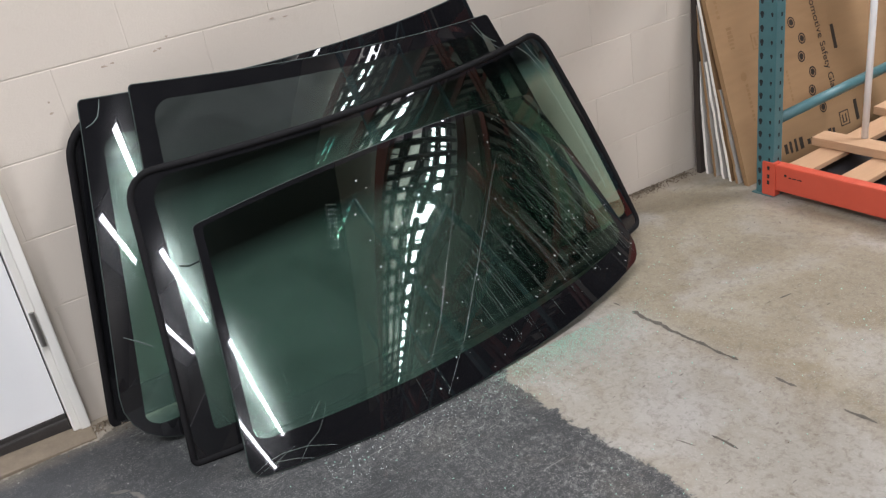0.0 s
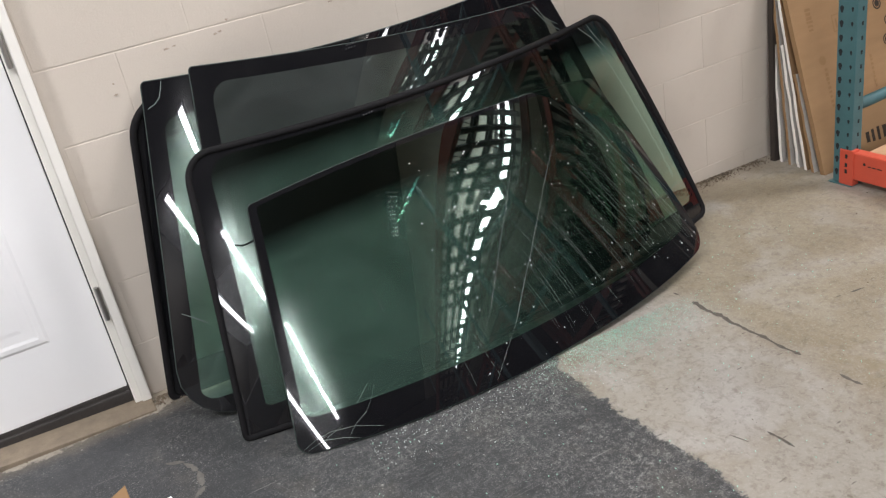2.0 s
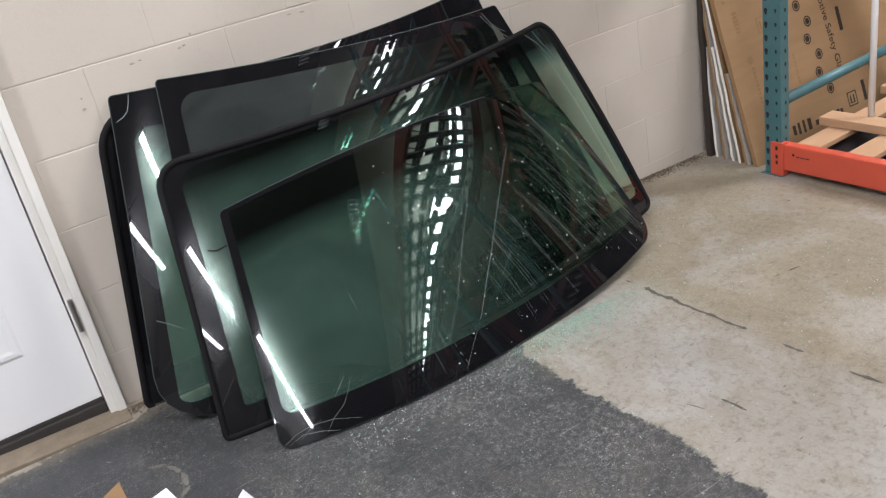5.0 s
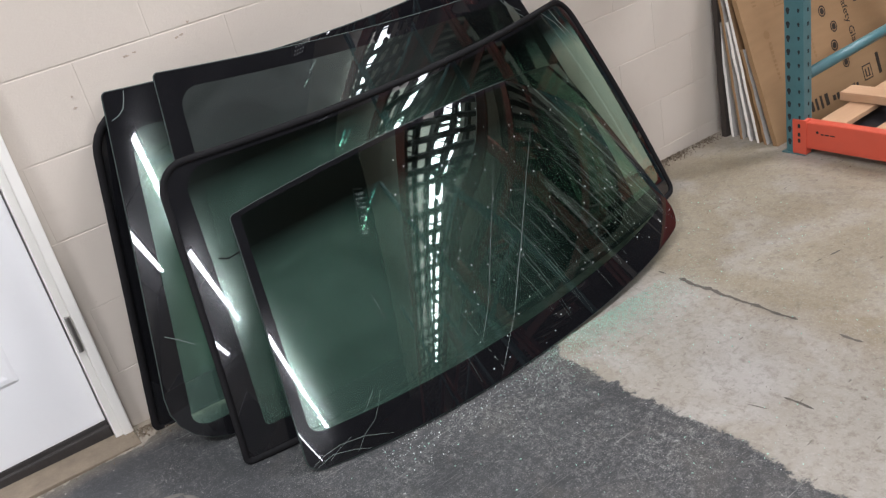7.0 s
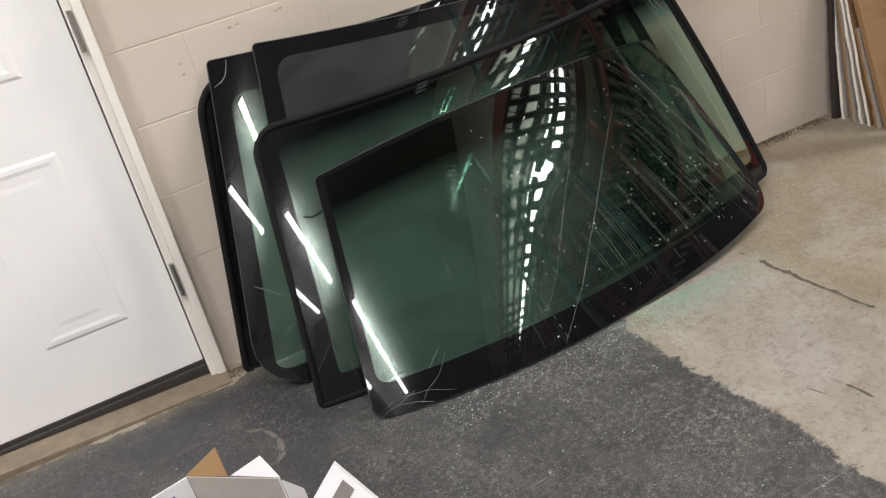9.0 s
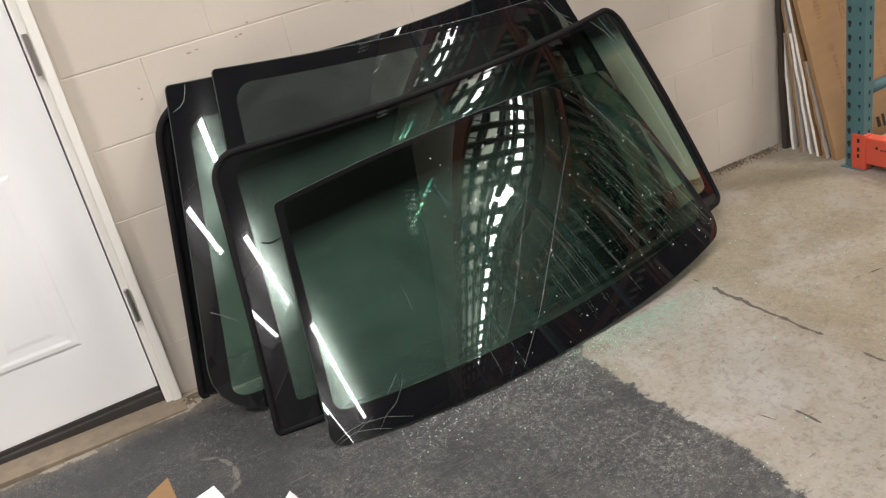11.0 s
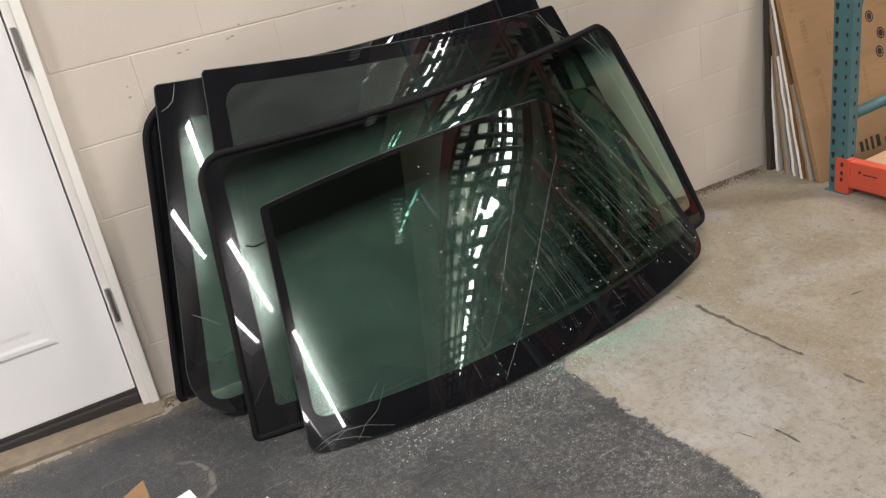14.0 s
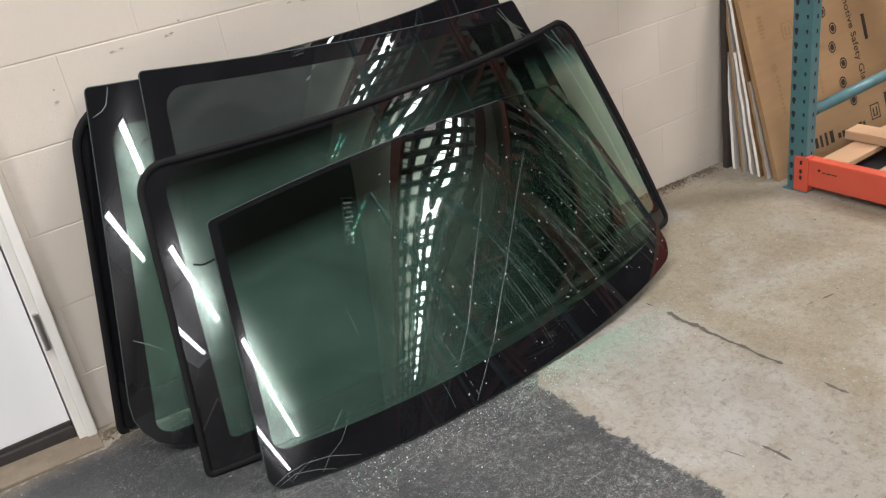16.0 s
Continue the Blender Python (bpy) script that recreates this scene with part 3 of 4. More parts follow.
def windshield(sheet, label, inset, glass, mold=0.0, thick=0.0055, frit=True, rim_r=None, ground=False):
    t = thing("windshield", sheet.m, label, "windshield", "scrap windshields against the wall")
    rim = sheet.outline()
    n = len(rim)
    keep = sheet.radii
    if rim_r:
        sheet.radii = (rim_r,) * 4
    inner = inset_rim(sheet.outline(), sheet, *inset)
    sheet.radii = keep

    facing = []

    def loop(bm, uv, lift, flat=False):
        for u, v in uv:
            facing.append((0, 0, 0) if flat else sheet.normal(u, v) * (1 if lift > -0.001 else -1))
        return [bm.verts.new(sheet.at(u, v, lift)) for u, v in uv]

    def smooth_part(name, bm, mat, label):
        ob = part(name, bm, mat, t, label, True)
        ob.data.normals_split_custom_set_from_vertices([tuple(x) for x in facing])
        facing.clear()

    def bridge(bm, a, b, flip=False):
        for k in range(n):
            f = (a[k], a[(k + 1) % n], b[(k + 1) % n], b[k])
            bm.faces.new(f[::-1] if flip else f)

    if frit:
        bm = bmesh.new()
        mids = [[(a[0] * (1 - s) + b[0] * s, a[1] * (1 - s) + b[1] * s) for a, b in zip(rim, inner)] for s in (0, 0.2, 0.4, 0.6, 0.8, 1)]
        front = [loop(bm, uv, 0) for uv in mids]
        back = [loop(bm, uv, -thick) for uv in mids]
        for a, b in zip(front, front[1:]):
            bridge(bm, a, b)
        for a, b in zip(back, back[1:]):
            bridge(bm, a, b, True)
        bridge(bm, loop(bm, rim, 0, True), loop(bm, rim, -thick, True), True)
        smooth_part("black_border", bm, M_FRIT, "glossy black printed border")
        edge = inner
    else:
        edge = rim
    bm = bmesh.new()
    cu = sum(u for u, _ in edge) / n
    cv = sum(v for _, v in edge) / n
    steps = [1, 0.965, 0.93, 0.89, 0.85, 0.80, 0.75, 0.64, 0.52, 0.4, 0.28, 0.16, 0.06]
    for lift, flip in ((0.0, False),):
        rings = [loop(bm, [(cu + (u - cu) * s, cv + (v - cv) * s) for u, v in edge], lift) for s in steps]
        for a, b in zip(rings, rings[1:]):
            bridge(bm, a, b, flip)
        centre = loop(bm, [(cu, cv)], lift)[0]
        for k in range(n):
            f = (rings[-1][k], rings[-1][(k + 1) % n], centre)
            bm.faces.new(f[::-1] if flip else f)
    smooth_part("glass", bm, glass, "green tinted laminated glass")
    if ground:
        part("ground_edge", tube([sheet.at(u, v, -thick / 2) for u, v in rim], 0.0024, 6, None, True), M_EDGE, t, "pale ground glass edge", True)
    if mold:
        bm = bmesh.new()
        pts = [sheet.at(u, v, 0.002) for u, v in rim]
        tube(pts, mold, 8, bm, True, 0.55)
        part("rubber_moulding", bm, M_MOLD, t, "black rubber moulding", True)
    return t


def crack(bm, sheet, uv, width=0.0012):
    """A thin raised ridge of crushed glass along points of a pane."""
    pts = [sheet.at(u, v, 0.0012) for u, v in uv]
    k = len(pts)
    tube(pts, [width * (0.35 + 0.65 * math.sin(math.pi * (i + 0.5) / k)) for i in range(k)], 4, bm)


G1 = Sheet((-0.185, -0.075, 0.022), (1.45, -0.10, -0.035), (-0.012, -0.009, 0.872), (1.25, -0.010, 0.87), 0.012, 0.0, 0.0, (0.03, 0.05, 0.07, 0.09), 2.4, 0.0)
G2 = Sheet((-0.190, -0.268, 0.030), (1.50, -0.168, -0.0346), (0.0365, -0.012, 0.925), (1.2485, -0.052, 0.9325), 0.078, -0.0405, 0.0, (0.17, 0.06, 0.012, 0.012), 2.92, 0.0075)
G3 = Sheet((-0.0427, -0.3557, 0.0224), (1.5925, -0.2573, -0.035), (0.1591, -0.0667, 0.9393), (1.3079, -0.0824, 0.8543), 0.0646, -0.0286, 0.0, (0.05, 0.06, 0.012, 0.012), 2.298, 0.0212)
G4 = Sheet((-0.0551, -0.4252, 0.0263), (1.7252, -0.2956, -0.0005), (0.0608, -0.1395, 0.7333), (1.4863, -0.1091, 0.759), 0.0958, -0.0421, 0.03, (0.015, 0.03, 0.07, 0.075), 2.926, 0.0153)
G5 = Sheet((0.04, -0.588, 0.020), (1.545, -0.48, 0.012), (0.157, -0.283, 0.597), (1.388, -0.158, 0.572), 0.095, 0.012, 0.070, (0.035, 0.07, 0.012, 0.012), 3.0, 0.008)
W1 = windshield(G1, "dark windshield with a rounded rubber edge flat against the wall", (0.05, 0.07, 0.06, 0.10), tinted_glass("grey-green glass", GREEN), 0.011)
W2 = windshield(G2, "green windshield with a chipped black corner, leaning on the wall", (0.050, 0.06, 0.10, 0.06), tinted_glass("banded green glass low", GREEN, (0.70, 0.79), film=0.20, smear=0.8), rim_r=0.05, ground=True)
W3 = windshield(G3, "dark green windshield with a wide black border, leaning in the stack", (0.055, 0.05, 0.045, 0.09), tinted_glass("deep green glass", (0.31, 0.35, 0.33), film=0.15, grime=(0.30, 0.34, 0.32)), rim_r=0.06, ground=True)
W4 = windshield(G4, "large green windshield framed by a thick black rubber moulding", (0.060, 0.035, 0.02, 0.07), tinted_glass("banded green glass tall", GREEN, (0.62, 0.70), film=0.14, smear=1.0), 0.0095)
W5 = windshield(G5, "cracked green windshield with a dark shade band, foremost in the stack", (0.024, 0.034, 0.012, 0.085), tinted_glass("banded green glass", GREEN, (0.48, 0.56), film=0.15, smear=0.85), ground=True)


def cracks_on(sheet, owner):
    rng = random.Random(11)
    lines = []
    # long sweeping cracks over the right half
    for k in range(38):
        u0 = -0.15 + k * 0.0284 + rng.uniform(-0.015, 0.015)
        v0, v1 = min(0.97, rng.uniform(0.45, 0.72) + 0.25 * max(0, u0)), rng.uniform(0.01, 0.12)
        u1 = u0 + (v0 - v1) * rng.uniform(0.26, 0.34)
        if u1 > 0.985:
            v1 = v0 - (0.985 - u0) / 0.3
            u1 = 0.985
        if v1 > v0 - 0.08:
            continue
        bend = rng.uniform(0.01, 0.03)
        pts = [(u0 + (u1 - u0) * s + bend * math.sin(math.pi * s), v0 + (v1 - v0) * s) for s in np.linspace(0, 1, 12)]
        a, b = sorted((rng.uniform(0, 0.35), rng.uniform(0.6, 1.0)))
        lines.append((pts[int(a * 11): int(b * 11) + 2], rng.uniform(0.0002, 0.0005)))
    # forked cracks
    for pts in (((-0.615, 0.515), (-0.606, 0.46), (-0.60, 0.396)), ((-0.986, 0.02), (-0.944, 0.046), (-0.888, 0.06), (-0.808, 0.054), (-0.716, 0.02)),
                ((-0.71, 0.181), (-0.735, 0.13), (-0.761, 0.091), (-0.807, 0.058), (-0.842, 0.01)), ((-0.731, 0.194), (-0.755, 0.165), (-0.783, 0.132)),
                ((-0.975, 0.012), (-0.92, 0.037), (-0.852, 0.024), (-0.80, 0.004)), ((-0.85, 0.07), (-0.90, 0.045), (-0.93, 0.02)), ((-0.37, 0.14), (-0.36, 0.08), (-0.355, 0.03)),
                ((0.166, 0.728), (0.07, 0.61), (-0.028, 0.494), (-0.12, 0.37), (-0.192, 0.268), (-0.281, 0.163))):
        lines.append((pts, rng.uniform(0.0004, 0.0006)))
    # the long crack from the shade band to the foot of the pane
    lines.append((((0.456, 0.768), (0.365, 0.69), (0.278, 0.609), (0.21, 0.54), (0.148, 0.476), (0.08, 0.40), (0.013, 0.329), (-0.05, 0.255), (-0.108, 0.184), (-0.191, 0.10), (-0.268, 0.016)), 0.0007))
    # a broken, dotted crack
    for k in range(9):
        a, b = k / 9, (k + 0.55) / 9
        lines.append((tuple((-0.333 + 0.085 * q, 0.371 - 0.36 * q) for q in (a, (a + b) / 2, b)), 0.0006))
    # the outline of an old sticker and a smear below it
    lines.append((((-0.96, 0.546), (-0.906, 0.581), (-0.845, 0.543), (-0.899, 0.492), (-0.96, 0.546)), 0.0003))
    lines.append((((-0.948, 0.535), (-0.90, 0.535), (-0.859, 0.528)), 0.0003))
    lines.append((((-0.846, 0.485), (-0.829, 0.404), (-0.822, 0.33), (-0.819, 0.263)), 0.0002))
    for pts, w in lines:
        bm = bmesh.new()
        crack(bm, sheet, pts, w)
        part("crack", bm, M_CRACK, owner, "white crack in the glass")
    bm = bmesh.new()
    for _ in range(210):
        u, v = rng.uniform(-0.35, 0.97), rng.uniform(0.02, 0.95)
        s = rng.uniform(0.0006, 0.0021)
        p = sheet.at(u, v, 0.001)
        vs = [bm.verts.new(p + Vector((s * a * rng.uniform(0.5, 1.6), s * b, 0.0006 * (a == b)))) for a, b in ((-1, -1), (1, -0.7), (0.8, 1), (-0.6, 0.8))]
        bm.faces.new(vs)
    tagged(part("chips", bm, M_CHIP, owner, "small bright chips in the glass"), kind="stuff")


cracks_on(G5, W5)
for sheet, owner, pts in ((G2, W2, ((-0.985, 0.925), (-0.955, 0.935), (-0.935, 0.95), (-0.925, 0.975), (-0.92, 0.995))), (G2, W2, ((-0.963, 0.34), (-0.922, 0.319), (-0.874, 0.29))), (G4, W4, ((0.86, 0.995), (0.875, 0.93), (0.90, 0.87), (0.92, 0.80))), (G4, W4, ((0.80, 0.99), (0.85, 0.93), (0.88, 0.84))), (G3, W3, ((0.86, 0.99), (0.89, 0.93), (0.95, 0.90))), (G3, W3, ((0.84, 0.98), (0.88, 0.92), (0.97, 0.86)))):
    bm = bmesh.new()
    crack(bm, sheet, pts, 0.0014)
    part("crack", bm, M_CRACK, owner, "white crack in the glass")
bm = tube([G4.at(-0.905, 0.665, 0.004), G4.at(-0.88, 0.655, 0.012), G4.at(-0.85, 0.662, 0.016), G4.at(-0.815, 0.665, 0.02)], 0.0022, 6)
part("wire", bm, M_MOLD, W4, "short black wire end")


# ---- pallet rack with its cartons ----
def upright_post(parent, x, y, h, holes=True):
    z0 = floor_z(x)
    p = part("post", box(x, x + 0.052, y - 0.076, y, z0 + 0.004, h, 0.004), M_TEAL, parent, "teal enamelled post with slots")
    part("foot_plate", box(x - 0.01, x + 0.072, y - 0.085, y + 0.012, z0, z0 + 0.004), M_TEAL, parent)
    if holes:
        z = z0 + 0.05
        while z < h - 0.05:
            # teardrop slots on the face, small slots on the flank
            for yy, s in ((y - 0.016, 1.0), (y - 0.058, 0.62)):
                bm = bmesh.new()
                pts = [(yy + 0.008 * s * math.cos(a), z + 0.009 * s * math.sin(a)) for a in np.linspace(0, math.pi, 7)] + [(yy - 0.003 * s, z - 0.016 * s), (yy + 0.003 * s, z - 0.016 * s)]
                vs = [bm.verts.new((x - 0.0008, a, b)) for a, b in pts]
                bm.faces.new(vs)
                part("slot", bm, M_HOLE, p)
            part("slot", box(x + 0.026, x + 0.034, y - 0.0768, y - 0.076, z - 0.012, z + 0.002), M_HOLE, p)
            z += 0.0508


RX, RY = 2.318, -0.372
rack = thing("pallet_rack", None, "pallet rack with teal uprights and an orange-red beam", "rack")
upright_post(rack, RX - 0.012, RY, 2.6)
upright_post(rack, RX + 1.0, RY, 2.6, False)
part("brace", tube([(RX + 0.06, RY - 0.038, 0.225), (RX + 1.0, RY - 0.038, 0.235)], 0.021, 12), M_TEAL, rack, "teal tubular brace", True)
part("brace", tube([(RX + 0.06, RY - 0.038, 0.85), (RX + 1.0, RY - 0.038, 1.45)], 0.021, 12), M_TEAL, rack, "teal tubular brace", True)
for fy in (-3.05, -5.75, -8.45, -11.15, -13.85):
    for fx in (RX, RX + 1.0):
        upright_post(rack, fx, fy, 2.6, False)
    for z0, z1 in ((0.225, 0.235), (0.9, 1.5), (1.6, 2.2)):
        part("brace", tube([(RX + 0.06, fy - 0.038, z0), (RX + 1.0, fy - 0.038, z1)], 0.021, 10), M_TEAL, rack, "teal tubular brace", True)
DECK = 2.2
for bay in range(5):
    y1 = RY - 0.08 - bay * 2.7
    for bx in (RX - 0.012, RX + 1.04):
        part("beam", box(bx, bx + 0.045, y1 - 2.62, y1, DECK - 0.12, DECK, 0.005), M_REDPOST, rack, "dark red upper beam")
    pitch, half = (0.2, 0.034) if bay == 0 else (0.37, 0.055)
    for i in range(int(2.55 / pitch)):
        yy = y1 - 0.12 - i * pitch
        part("deck_slat", box(RX + 0.04, RX + 1.03, yy - half, yy + half, DECK + 0.001, DECK + 0.02), M_WIRE, rack)
        part("deck_wire", tube([(RX + 0.10, yy + pitch * 0.5, DECK + 0.07), (RX + 0.95, yy - pitch * 1.3, DECK + 0.07)], 0.007, 5), M_WIRE, rack)
    for i in range(5):
        xx = RX + 0.12 + i * 0.205
        part("deck_bar", box(xx - 0.026, xx + 0.026, y1 - 2.6, y1, DECK + 0.021, DECK + 0.06), M_WIRE, rack)
for bx in (RX - 0.012, RX + 1.04):
    z = floor_z(bx)
    bm = box(bx, bx + 0.045, -3.0, RY - 0.045, z + 0.028, z + 0.135, 0.006)
    beam = part("beam", bm, M_RED, rack, "orange-red steel beam")
    part("ledge", box(bx + 0.0455, bx + 0.075, -3.0, RY - 0.06, z + 0.03, z + 0.10, 0.003), M_RED, beam)
    bm = box(bx - 0.006, bx + 0.03, RY - 0.088, RY - 0.030, z + 0.003, z + 0.142, 0.004)
    plate = part("end_plate", bm, M_RED, beam)
    for hz in (0.05, 0.075, 0.11):
        part("slot", box(bx - 0.0068, bx - 0.006, RY - 0.064, RY - 0.054, z + hz, z + hz + 0.016), M_HOLE, plate)
    part("hole", tube([(bx - 0.001, RY - 0.13, z + 0.10), (bx + 0.001, RY - 0.13, z + 0.10)], 0.0055, 10), M_HOLE, beam)
    for k, (yy, w) in enumerate(((-0.15, 0.012), (-0.168, 0.016), (-0.19, 0.02))):
        part("mark", box(bx - 0.0006, bx - 0.0001, RY + yy - w / 2, RY + yy + w / 2, z + 0.092, z + 0.0965), M_HOLE, beam)


def plank(x0, x1, y0, y1, z0, z1, label):
    t = link_mesh("plank", box(-(x1 - x0) / 2, (x1 - x0) / 2, -(y1 - y0) / 2, (y1 - y0) / 2, -(z1 - z0) / 2, (z1 - z0) / 2, 0.003), M_WOOD, None, label)
    t.location = ((x0 + x1) / 2, (y0 + y1) / 2, (z0 + z1) / 2)
    tagged(t, category="plank", group="deck planks on the rack")
    return t


DZ = floor_z(RX) + 0.1
for k in range(9):
    y1 = -0.47 - k * 0.215
    plank(RX + 0.035, RX + 1.11, y1 - 0.10, y1, DZ + 0.001, DZ + 0.022, "raw pine deck plank across the rack beams")
for k, px in enumerate((2.62, 3.05)):
    t = plank(-0.9, 0.9, -0.045, 0.045, 0, 0.035, "raw pine runner on the deck planks")
    t.matrix_world = pose(px, -1.33, DZ + 0.0415, 0, 0, 90)
sheet_ob = link_mesh("black_sheet", box(RX + 0.10, RX + 1.02, -2.6, -0.5, DZ - 0.03, DZ - 0.024), M_BLACK)
tagged(sheet_ob, "black plastic sheet under the deck planks", "sheet")


def text_mesh(body, size, m, mat, parent, name="print"):
    cu = bpy.data.curves.new("print", "FONT")
    cu.body, cu.size, cu.extrude = body, size, 0.0004
    cu.align_x, cu.align_y = "LEFT", "CENTER"
    tmp = new("print", cu)
    dg = bpy.context.evaluated_depsgraph_get()
    me = bpy.data.meshes.new_from_object(tmp.evaluated_get(dg))
    bpy.data.objects.remove(tmp)
    me.materials.clear()
    me.materials.append(mat)
    ob = new(name, me)
    ob.parent = parent
    ob.matrix_local = m
    return ob


def carton(y_bottom, y_top, x0, width, height, thick, mat, label, worn=0.0, seed=1, edge=None):
    """A flat tall carton that leans on the wall or on the carton behind it."""
    z0 = floor_z(x0 + width / 2) + 0.018
    lean = math.degrees(math.asin((y_top - y_bottom) / height))
    t = thing("flat_carton", pose(x0, y_bottom, z0, -lean, 2.1, 0), label, "carton", "flat cartons behind the rack")
    rng = random.Random(seed)
    bm = bmesh.new()
    n = 14
    rows = []
    for i in range(n + 1):
        z = height * i / n
        dx = rng.uniform(-1, 1) * worn
        rows.append([bm.verts.new(p) for p in ((dx, -thick / 2, z), (width, -thick / 2, z), (width, thick / 2, z), (dx + rng.uniform(-1, 1) * worn * 0.5, thick / 2, z))])
    for a, b in zip(rows, rows[1:]):
        for k in range(4):
            f = bm.faces.new((a[k], a[(k + 1) % 4], b[(k + 1) % 4], b[k]))
            f.material_index = 1 if k == 3 else 0
    bm.faces.new(rows[0][::-1]).material_index = 1
    bm.faces.new(rows[-1]).material_index = 1
    part("board", bm, [mat, edge or M_CARDEDGE], t)
    return t


# added board: its dark colour is the shade in the gap behind the stack
carton(-0.058, -0.058 + 0.05 * 0.9, 2.338, 1.2, 0.9, 0.022, M_GAPSHADE, "dark board added as the shade between the stack and the wall", 0.002, 17, M_GAPSHADE)
for k, (yb, slope, hh, mat) in enumerate(((-0.093, 0.111, 0.74, M_CARD2), (-0.140, 0.156, 0.82, M_CARD2), (-0.185, 0.199, 0.50, M_CARD2), (-0.225, 0.234, 0.86, M_CARD), (-0.262, 0.267, 0.40, M_CARD2))):
    carton(yb, yb + slope * hh, 2.350 - 0.004 * k, 1.3, hh, 0.012, mat, "weathered flat carton leaning in the stack by the wall", 0.0026, k, M_CARD if k in (1, 4) else M_CARDEDGE)
front = carton(-0.307, -0.307 + 0.300 * 0.97, 2.335, 1.5, 0.97, 0.02, M_CARD, "brown cardboard glass carton with dark printing, leaning behind the rack", 0.001, 9, M_CARD)
FACE = -0.0104


def on_face(x, z, turn):
    """A place on the carton's front face; turn: degrees clockwise as one looks at it."""
    return pose(x, FACE, z, 90, 0, 0) @ pose(0, 0, 0, 0, 0, -turn)


text_mesh("Automotive Safety Glass", 0.052, on_face(0.635, 0.735, 86), M_INK, front)
for x, z in ((0.468, 0.735), (0.44, 0.66), (0.478, 0.587), (0.526, 0.509), (0.498, 0.436), (0.55, 0.357), (0.522, 0.282), (0.57, 0.195)):
    bm = bmesh.new()
    for r0, r1 in ((0.024, 0.018), (0.014, 0.0)):
        outer = [bm.verts.new((x + r0 * math.cos(q), FACE - 0.0004, z + r0 * math.sin(q))) for q in np.linspace(0, 2 * math.pi, 20, endpoint=False)]
        if r1:
            inner = [bm.verts.new((x + r1 * math.cos(q), FACE - 0.0004, z + r1 * math.sin(q))) for q in np.linspace(0, 2 * math.pi, 20, endpoint=False)]
            for k in range(20):
                bm.faces.new((outer[k], outer[(k + 1) % 20], inner[(k + 1) % 20], inner[k]))
        else:
            bm.faces.new(outer)
    part("round_mark", bm, M_INK, front)
for x, z, h in ((0.742, 0.473, 0.11), (0.795, 0.127, 0.095)):
    part("hand_hole", box(x - 0.013, x + 0.013, FACE - 0.0006, FACE + 0.006, z - h / 2, z + h / 2, 0.004), M_INK, front, "dark hand hole")


def frame_mark(x, z, s, mat):
    bm = bmesh.new()
    for p in ((x - s, x + s, z - s, z - s + 0.005), (x - s, x + s, z + s - 0.005, z + s), (x - s, x - s + 0.005, z - s, z + s), (x + s - 0.005, x + s, z - s, z + s), (x - s * 0.5, x - s * 0.25, z - s * 0.5, z + s * 0.5), (x + s * 0.2, x + s * 0.45, z - s * 0.5, z + s * 0.5), (x - s * 0.5, x + s * 0.5, z - s * 0.62, z - s * 0.48)):
        box(p[0], p[1], FACE - 0.0006, FACE, p[2], p[3], 0, bm)
    part("handling_mark", bm, mat, front)


frame_mark(0.70, 0.112, 0.033, M_INK)
frame_mark(0.245, 0.561, 0.034, M_INK2)
frame_mark(0.30, 0.50, 0.028, M_INK2)
bm = bmesh.new()
bm.faces.new([bm.verts.new((0.117 + 0.018 * math.cos(q), FACE - 0.0004, 0.437 + 0.018 * math.sin(q))) for q in np.linspace(0, 2 * math.pi, 20, endpoint=False)])
part("round_mark", bm, M_INK2, front)
rng = random.Random(5)


def bar_text(x, z, n, step, size, mat, down=True):
    """A line of small bars in place of printing that cannot be read."""
    for k in range(n):
        w, h = size * rng.uniform(0.65, 1.0), step * rng.uniform(0.45, 0.75)
        if down:
            q = (x - w / 2, x + w / 2, z - k * step - h, z - k * step)
        else:
            q = (x + k * step, x + k * step + h, z - w / 2, z + w / 2)
        part("print_bar", box(q[0], q[1], FACE - 0.0005, FACE, q[2], q[3]), mat, front)


bar_text(0.125, 0.405, 9, 0.018, 0.017, M_INK2)
bar_text(0.385, 0.40, 8, 0.017, 0.013, M_INK2)
bar_text(0.092, 0.645, 6, 0.016, 0.034, M_INK2)
bar_text(0.050, 0.76, 4, 0.02, 0.02, M_INK2)
bar_text(0.265, 0.086, 4, 0.034, 0.055, M_INK, False)
bar_text(0.42, 0.078, 7, 0.03, 0.035, M_INK, False)
pole = link_mesh("white_pole", tube([(2.66, -0.60, DZ + 0.06), (2.70, -0.575, 0.62), (2.78, -0.52, 1.9)], 0.0125, 12), M_WHITE, None, "slim white plastic pole standing on the deck planks", True)
tagged(pole, category="pole")


# ---- cartons on the floor ----
def slab(points, thick):
    """A board with the given corners, thickened along its normal."""
    bm = bmesh.new()
    pts = [Vector(p) for p in points]
    n = (pts[1] - pts[0]).cross(pts[-1] - pts[0]).normalized() * thick
    lo, hi = [bm.verts.new(p) for p in pts], [bm.verts.new(p + n) for p in pts]
    bm.faces.new(lo[::-1])
    bm.faces.new(hi)
    for k in range(len(pts)):
        bm.faces.new((lo[k], lo[(k + 1) % len(pts)], hi[(k + 1) % len(pts)], hi[k]))
    return bm


